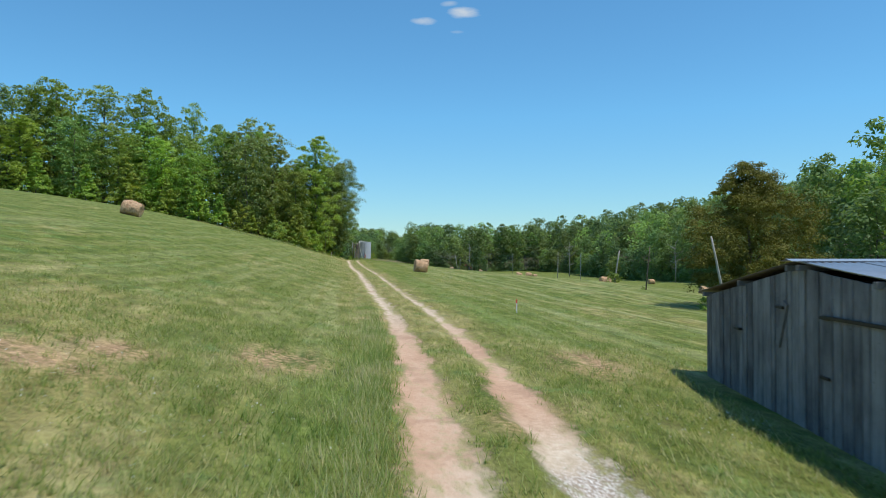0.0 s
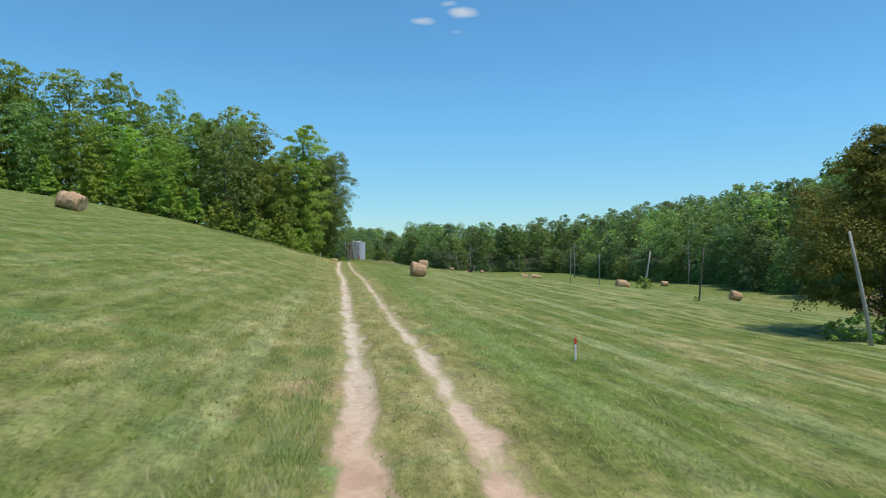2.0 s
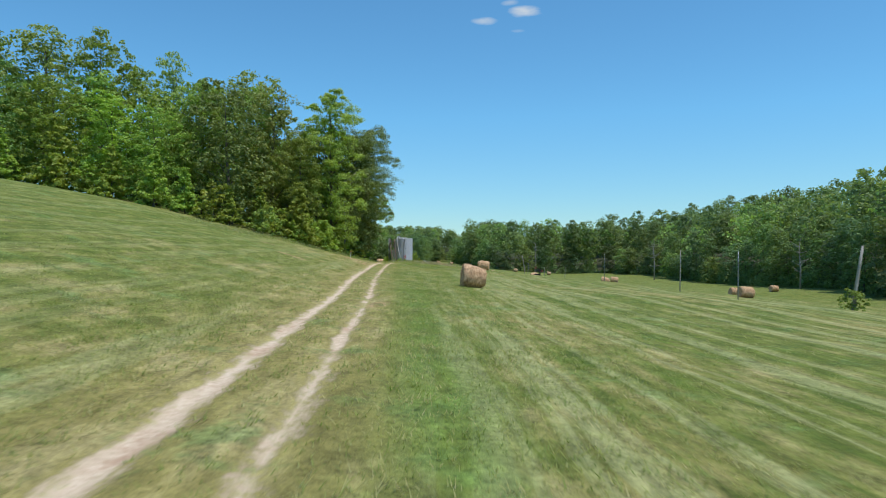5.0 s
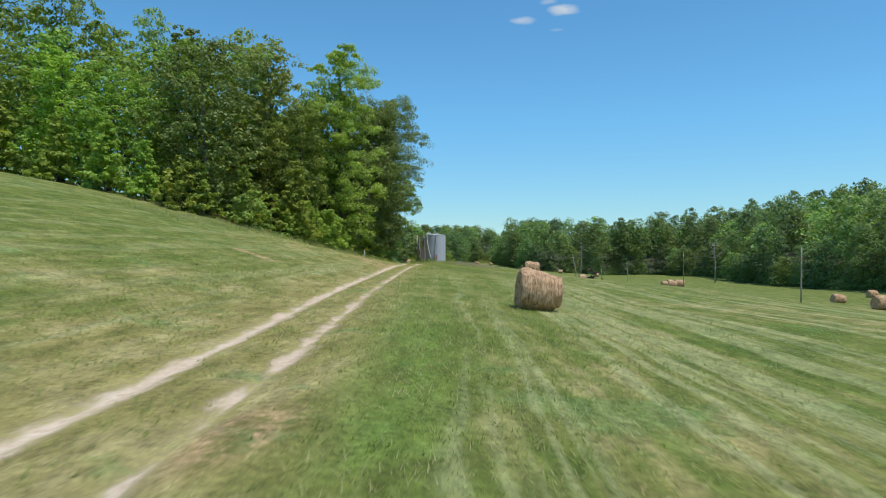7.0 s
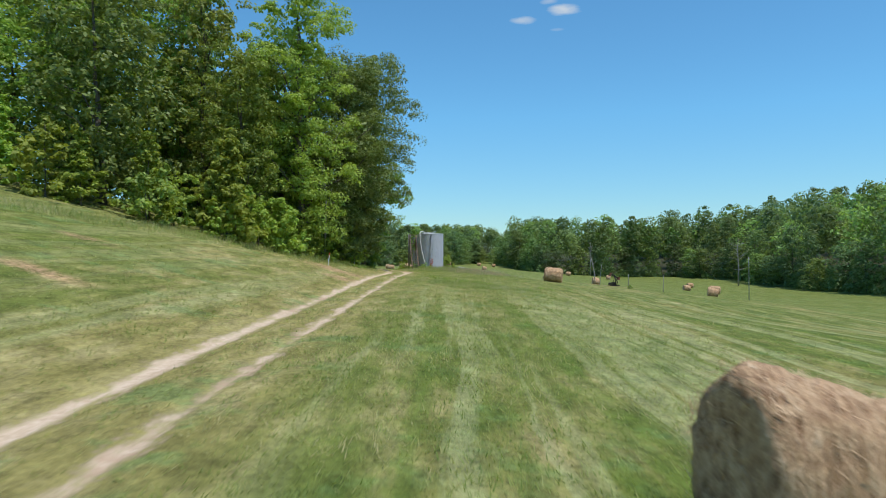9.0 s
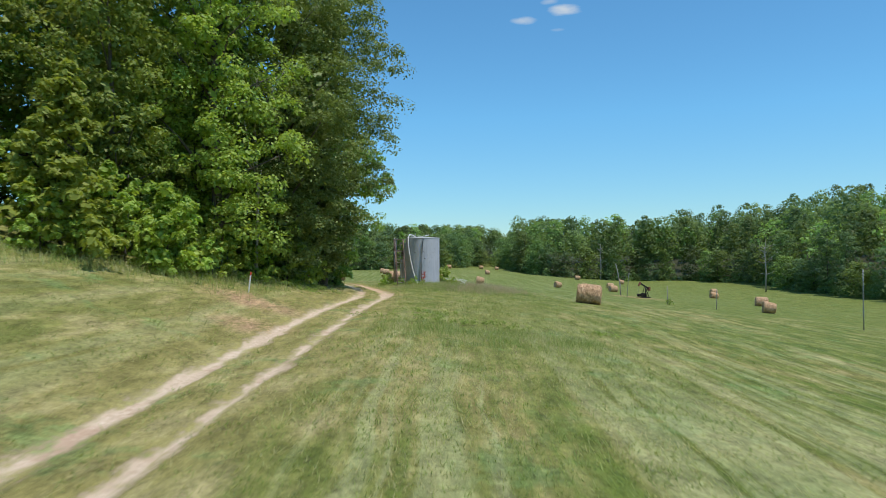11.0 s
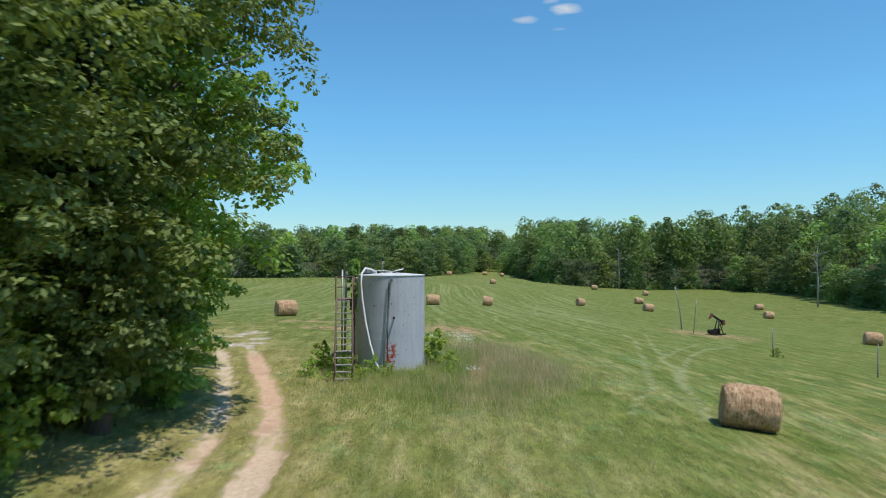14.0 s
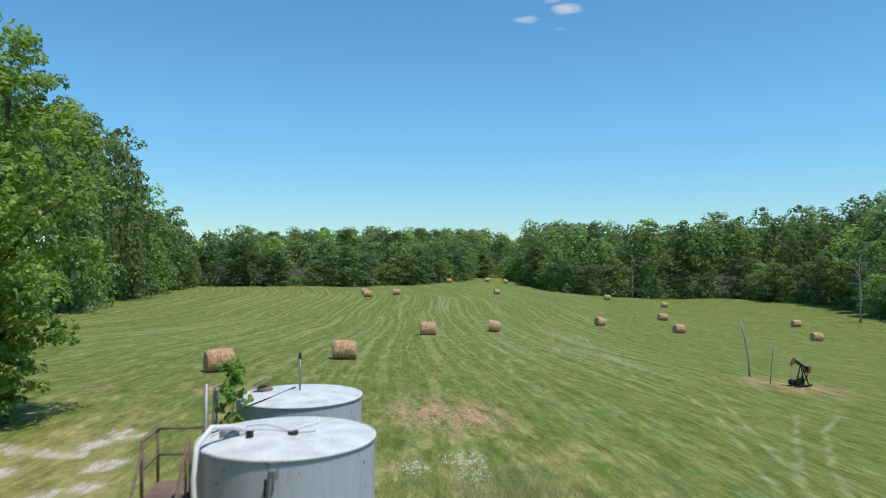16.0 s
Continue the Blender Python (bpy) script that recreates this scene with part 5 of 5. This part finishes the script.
# ---- poles, stakes, hut, dead trees ----
def pole(x, y, tall, dx=0.0, dy=0.0, r=0.09, mat=None, label="leaning weathered wooden pole in the field", sway=0.0):
    z = ground_at(x, y)
    bm = bmesh.new()
    tube(bm, [(0, 0, -0.3), (dx * 0.35 + sway, dy * 0.35, tall * 0.35), (dx * 0.7 + sway * 0.6, dy * 0.7, tall * 0.7), (dx, dy, tall)], [r * 1.15, r, r * 0.85, r * 0.65], 9)
    ob = part("pole", bm, mat or M_DEAD)
    ob.location = (x, y, z)
    return tagged(ob, label, "pole", "old poles across the field")


pole(12.3, 30.4, 3.3, -0.66, 0, 0.058)
pole(14.53, 50.28, 3.1, 0.32, 0, 0.045, M_BARK, "dark leaning wooden pole in the field")
pole(17.07, 70.0, 3.4, 0.56, 0, 0.085)
pole(17.3, 88.2, 3.8, 0.05, 0, 0.04, M_GALV, "thin grey pole standing in the field")
pole(17.4, 106.5, 4.2, 0.1, 0, 0.055)
pole(12.6, 126.7, 3.6, 0.0, 0, 0.035, M_GALV, "thin grey pole standing in the field")
pole(9.3, 148.6, 1.9, 0.05, 0, 0.04)
pole(6.6, 158.0, 2.0, -0.05, 0, 0.05)
pole(3.6, 175.3, 4.1, -0.6, 0, 0.07, None, "crooked grey weathered pole in the field", 0.12)
pole(4.0, 172.0, 3.0, 0.3, 0, 0.035, M_GALV, "thin grey pole standing in the field")
for x, y, s in ((17.1, 69.7, 0.56), (6.7, 157.6, 0.3), (14.3, 50.1, 0.12)):
    bush(1, x, y, s, 2 * x, "small green bush in the grass")


def stake(x, y, tall, lean):
    e = new("survey_stake")
    bm = bmesh.new()
    box(bm, -0.022, 0.022, -0.012, 0.012, -0.2, tall - 0.13, 0.003)
    part("shaft", bm, M_WHITE, e)
    bm = bmesh.new()
    box(bm, -0.024, 0.024, -0.014, 0.014, tall - 0.13, tall, 0.003)
    tip = part("tip", bm, M_ORANGE, e, "red painted tip")
    bm = bmesh.new()
    for s, zz in ((-1, -0.05), (1, 0.03)):
        vs = [bm.verts.new(q) for q in ((s * 0.024, -0.016, tall - 0.16), (s * 0.024, -0.016, tall - 0.20), (s * 0.035, -0.03, tall - 0.27 + zz), (s * 0.045, -0.02, tall - 0.25 + zz))]
        f = bm.faces.new(vs)
        g = bmesh.ops.extrude_face_region(bm, geom=[f])
        bmesh.ops.translate(bm, verts=[q for q in g["geom"] if isinstance(q, bmesh.types.BMVert)], vec=(0, 0.003, 0))
    bmesh.ops.recalc_face_normals(bm, faces=bm.faces)
    part("ribbon", bm, M_ORANGE, tip, "red ribbon")
    e.matrix_world = pose(x, y, ground_at(x, y), 0, lean, 12)
    return tagged(e, "white wooden survey stake with a red top", "stake", "survey stakes")


stake(2.55, 24.33, 0.46, 0)
stake(-17.0, 106.6, 0.75, 6)
stake(-18.0, 116.2, 0.6, 0)


def tin_bin(x, y):
    e = new("feed_bin")
    bm = bmesh.new()
    ring_wall(bm, 1.1, 0, 1.1, 2.6, 28)
    part("shell", bm, M_TANK, e)
    bm = bmesh.new()
    a, b = ring_wall(bm, 1.18, 2.58, 0.15, 2.95, 28)
    bm.faces.new(b)
    part("roof", bm, M_TIN, e)
    e.location = (x, y, ground_at(x, y) - 0.1)
    return tagged(e, "small grey rusty metal bin beside the woods", "bin")


tin_bin(58.5, 104)


def dead_tree(x, y, tall, seed, thick=1.0):
    r2 = np.random.default_rng(seed)
    bm = bmesh.new()
    tube(bm, [(0, 0, -0.3), (0.1, 0, tall * 0.4), (-0.1, 0.1, tall * 0.75), (0.1, 0, tall)], [thick * tall * 0.017, thick * tall * 0.013, thick * tall * 0.008, 0.02], 7)
    for k in range(16):
        z = tall * r2.uniform(0.3, 0.95)
        a, q = r2.uniform(0, 6.28), tall * r2.uniform(0.08, 0.24)
        s = Vector((0, 0, z))
        t = s + Vector((q * math.cos(a), q * math.sin(a), q * r2.uniform(0.2, 0.9)))
        tube(bm, [s, s.lerp(t, 0.5) + Vector((0, 0, -0.05 * q)), t], [thick * tall * 0.006, thick * tall * 0.004, 0.012], 5)
    ob = part("dead_tree", bm, M_DEAD)
    ob.location = (x, y, ground_at(x, y))
    return tagged(ob, "bare grey dead tree at the wood's edge", "tree")


dead_tree(47.6, 264, 13, 5)
dead_tree(12, 318, 12, 6)
dead_tree(63, 190, 11, 7)
dead_tree(-18.7, 111.2, 9.5, 9, 0.45)

# growth round the tanks
VINE = (tree_meshes(81, 4.0, 0.56, 2.0, 30, 6, 40, 0.045, M_LEAF, "column", 6, 0.01, core=200), "narrow green bush grown up beside a tank")
plant(VINE, -16.72, 133.2, 4.0, 0.38, 0.5, name="bush")
for x, y, s in ((-13.2, 130.8, 0.5), (-13.3, 131.8, 0.45), (-14.9, 128.7, 0.24), (-14.3, 128.5, 0.18), (-15.9, 129.2, 0.24), (-17.0, 129.9, 0.3), (-16.9, 128.2, 0.22), (-12.4, 129.4, 0.2), (-15.0, 127.6, 0.16), (-17.4, 131.0, 0.3)):
    bush(0, x, y, s, 3 * x, "bright green weedy bush against a tank")


# ---- grass ----
def blades(r2, x, y, tall, spread, count, width, low=0.7, high=1.9):
    """Tufts of bent blades, each a slim triangle."""
    n = len(x) * count
    px, py, h = np.repeat(x, count) + r2.normal(size=n) * spread, np.repeat(y, count) + r2.normal(size=n) * spread, np.repeat(tall, count) * r2.uniform(0.5, 1.15, n)
    a, lean = r2.uniform(0, 2 * np.pi, n), r2.uniform(low, high, n) * h
    z = height(px, py) - 0.07 * np.exp(-(rut_distance(px, py) / 0.3) ** 2) - 0.01
    b, w = a + r2.normal(size=n) * 0.3 + np.pi / 2, width * r2.uniform(0.6, 1.4, n)
    base = np.stack([px, py, z], 1)
    off = np.stack([np.cos(b) * w, np.sin(b) * w, 0 * w], 1)
    tip = base + np.stack([np.cos(a) * lean, np.sin(a) * lean, h], 1)
    v = np.stack([base - off, base + off, tip], 1).reshape(-1, 3)
    return v, np.arange(3 * n).reshape(n, 3)


def patchy(x, y, s):
    return np.array([noise.noise(Vector((a * s, b * s, 3.7))) for a, b in zip(x, y)])


r2 = np.random.default_rng(91)
n = 98000
gy_ = 3.2 + 128 * r2.uniform(0, 1, n)
gx_ = -0.0906 * gy_ + r2.normal(size=n) * 4.6
keep = (rut_distance(gx_, gy_) > 0.2 + 0.25 * r2.uniform(0, 1, n)) & ((abs(gx_ - track_x(gy_)) > 1.7) | (r2.uniform(0, 1, n) < 0.45)) & ~((gx_ > 4.1) & (gy_ < 12.4))
for bx, by, rx, ry in BALD_SPOTS:
    keep &= np.hypot((gx_ - bx) / rx, (gy_ - by) / ry) > r2.uniform(0.2, 1.1, n)
gx_, gy_ = gx_[keep], gy_[keep]
tall_ = 0.085 + 0.06 * patchy(gx_, gy_, 0.8)
v, f = blades(r2, gx_, gy_, tall_, 0.06, 3, 0.0075)
n = 11000
x, y = r2.uniform(-8.5, 4.0, n), 3.0 + 13 * r2.uniform(0, 1, n) ** 1.5
near = (rut_distance(x, y) > 0.12 + 0.2 * r2.uniform(0, 1, n)) & (patchy(x, y, 0.9) > -0.25)
for bx, by, rx, ry in BALD_SPOTS:
    near &= np.hypot((x - bx) / rx, (y - by) / ry) > r2.uniform(0.2, 1.1, n)
v2, f2 = blades(r2, x[near], y[near], 0.12 + 0.07 * patchy(x[near], y[near], 0.6), 0.05, 5, 0.006, 0.4, 1.3)
v, f = np.concatenate([v, v2]), np.concatenate([f, f2 + len(v)])
tagged(part("grass", mesh_np("grass", v, f, M_BLADE)), "short mown green grass beside the track", "grass", kind="stuff")

sets = []
n = 2300
y = 3.5 + 28 * r2.uniform(0, 1, n) ** 1.4
sets.append((track_x(y) - 1.2 - abs(r2.normal(size=n)) * 0.35, y, r2.uniform(0.12, 0.27, n) * (1 - 0.75 * smooth(8, 30, y))))
n = 13000
x, y = r2.normal(size=n) * 2.4, r2.normal(size=n) * 4.1
q = np.hypot(x / 4.2, y / 7.2)
sets.append((-13.0 + x, 131.3 + y, r2.uniform(0.26, 0.66, n) * np.clip(1.1 - 0.7 * q, 0.15, 1)))
n = 3000
y = r2.uniform(86, 126, n)
sets.append((np.interp(y, (86, 96, 106, 112, 126), (-25, -22.5, -18.6, -18.8, -20.5)) + r2.normal(size=n) * 0.9, y, r2.uniform(0.2, 0.5, n)))
n = 1500
k = r2.integers(0, 3, n)
x, y = np.array((-9.6, -7.4, -5.4))[k] + r2.normal(size=n) * 0.8, np.array((102.4, 101.6, 102.6))[k] + r2.normal(size=n) * 1.1
sets.append((x, y, r2.uniform(0.10, 0.2, n)))
x, y, t = (np.concatenate(q) for q in zip(*sets))
keep = (np.hypot(x - TX, y - TY) > 1.22) & (np.hypot(x + 15.8, y - 134.1) > 1.22) & (rut_distance(x, y) > 0.4) & ~((abs(x + 11.5) < 0.45) & (y > 128) & (y < 136.5))
v, f = blades(r2, x[keep], y[keep], t[keep], 0.09, 5, 0.007, 0.25, 0.9)
tagged(part("tall_grass", mesh_np("tall_grass", v, f, M_TALL)), "long uncut green grass round the tanks", "grass", kind="stuff")
n = 4200
k = r2.integers(0, 6, n)
x = np.array((-11.2, -10.2, -11.8, -9.4, -10.6, -12.0))[k] + r2.normal(size=n) * 1.0
y = np.array((127.4, 131.0, 133.5, 133.0, 136.0, 138.5))[k] + r2.normal(size=n) * 1.9
keep = np.hypot(x - TX, y - TY) > 1.4
v, f = blades(r2, x[keep], y[keep], r2.uniform(0.25, 0.62, keep.sum()), 0.12, 3, 0.006, 0.2, 0.9)
tagged(part("seed_grass", mesh_np("seed_grass", v, f, M_SEED)), "brown seeding grass stalks near the tanks", "grass", kind="stuff")


def flowers(spots, name, label, size=0.022, petals=9):
    vs, fs, m = [], [], 0
    for x, y, r, k, h in spots:
        a, q = r2.uniform(0, 6.28, k), np.sqrt(r2.uniform(0, 1, k)) * r
        c = np.stack([x + q * np.cos(a), y + q * np.sin(a), height(x + q * np.cos(a), y + q * np.sin(a)) + h * r2.uniform(0.7, 1.1, k)], 1)
        v, f = leaf_shell(r2, c, np.full(k, 2.3 * size), petals, size, 0.4, 0.6, False)
        vs.append(v), fs.append(f + m)
        m += len(v)
    return tagged(part(name, mesh_np(name, np.concatenate(vs), np.concatenate(fs), M_FLOWER)), label, "flowers", kind="stuff")


flowers(((-13.4, 140.9, 0.7, 60, 0.5), (-14.6, 139.2, 0.5, 45, 0.5), (-13.0, 139.6, 0.5, 40, 0.5), (-11.6, 129.6, 0.3, 14, 0.5)), "white_flowers", "small white wildflowers in the grass")
flowers(((-2.6, 6.4, 2.2, 90, 0.09), (-4.8, 7.6, 2.0, 50, 0.08), (2.9, 8.2, 1.0, 40, 0.07)), "clover_flowers", "tiny white clover flowers in the grass", 0.008, 4)


# broad-leaved weeds in the rough grass before the tanks
vs, fs, m = [], [], 0
for x, y, r, k, h in ((-9.0, 105.2, 0.9, 26, 0.10), (-7.7, 105.4, 0.8, 22, 0.10), (-11.2, 105.7, 1.0, 18, 0.08), (-4.2, 105.9, 0.5, 12, 0.08), (-10.2, 107.6, 0.8, 16, 0.08), (-14.6, 128.2, 0.7, 40, 0.35), (-15.6, 127.6, 0.6, 30, 0.3), (-13.0, 128.6, 0.6, 36, 0.32), (-17.6, 114.4, 1.2, 50, 0.25), (-17.4, 112.0, 0.9, 40, 0.25)):
    a, q = r2.uniform(0, 6.28, k), np.sqrt(r2.uniform(0, 1, k)) * r
    wx, wy = x + 1.6 * q * np.cos(a), y + q * np.sin(a)
    v, f = leaf_shell(r2, np.stack([wx, wy, height(wx, wy) + h * r2.uniform(0.3, 1.0, k)], 1), np.full(k, 0.12), 16, 0.034, 0.7, 0.5)
    vs.append(v), fs.append(f + m)
    m += len(v)
tagged(part("weeds", mesh_np("weeds", np.concatenate(vs), np.concatenate(fs), M_LEAF)), "bright green broad-leaved weeds in rough grass", "weeds", kind="stuff")
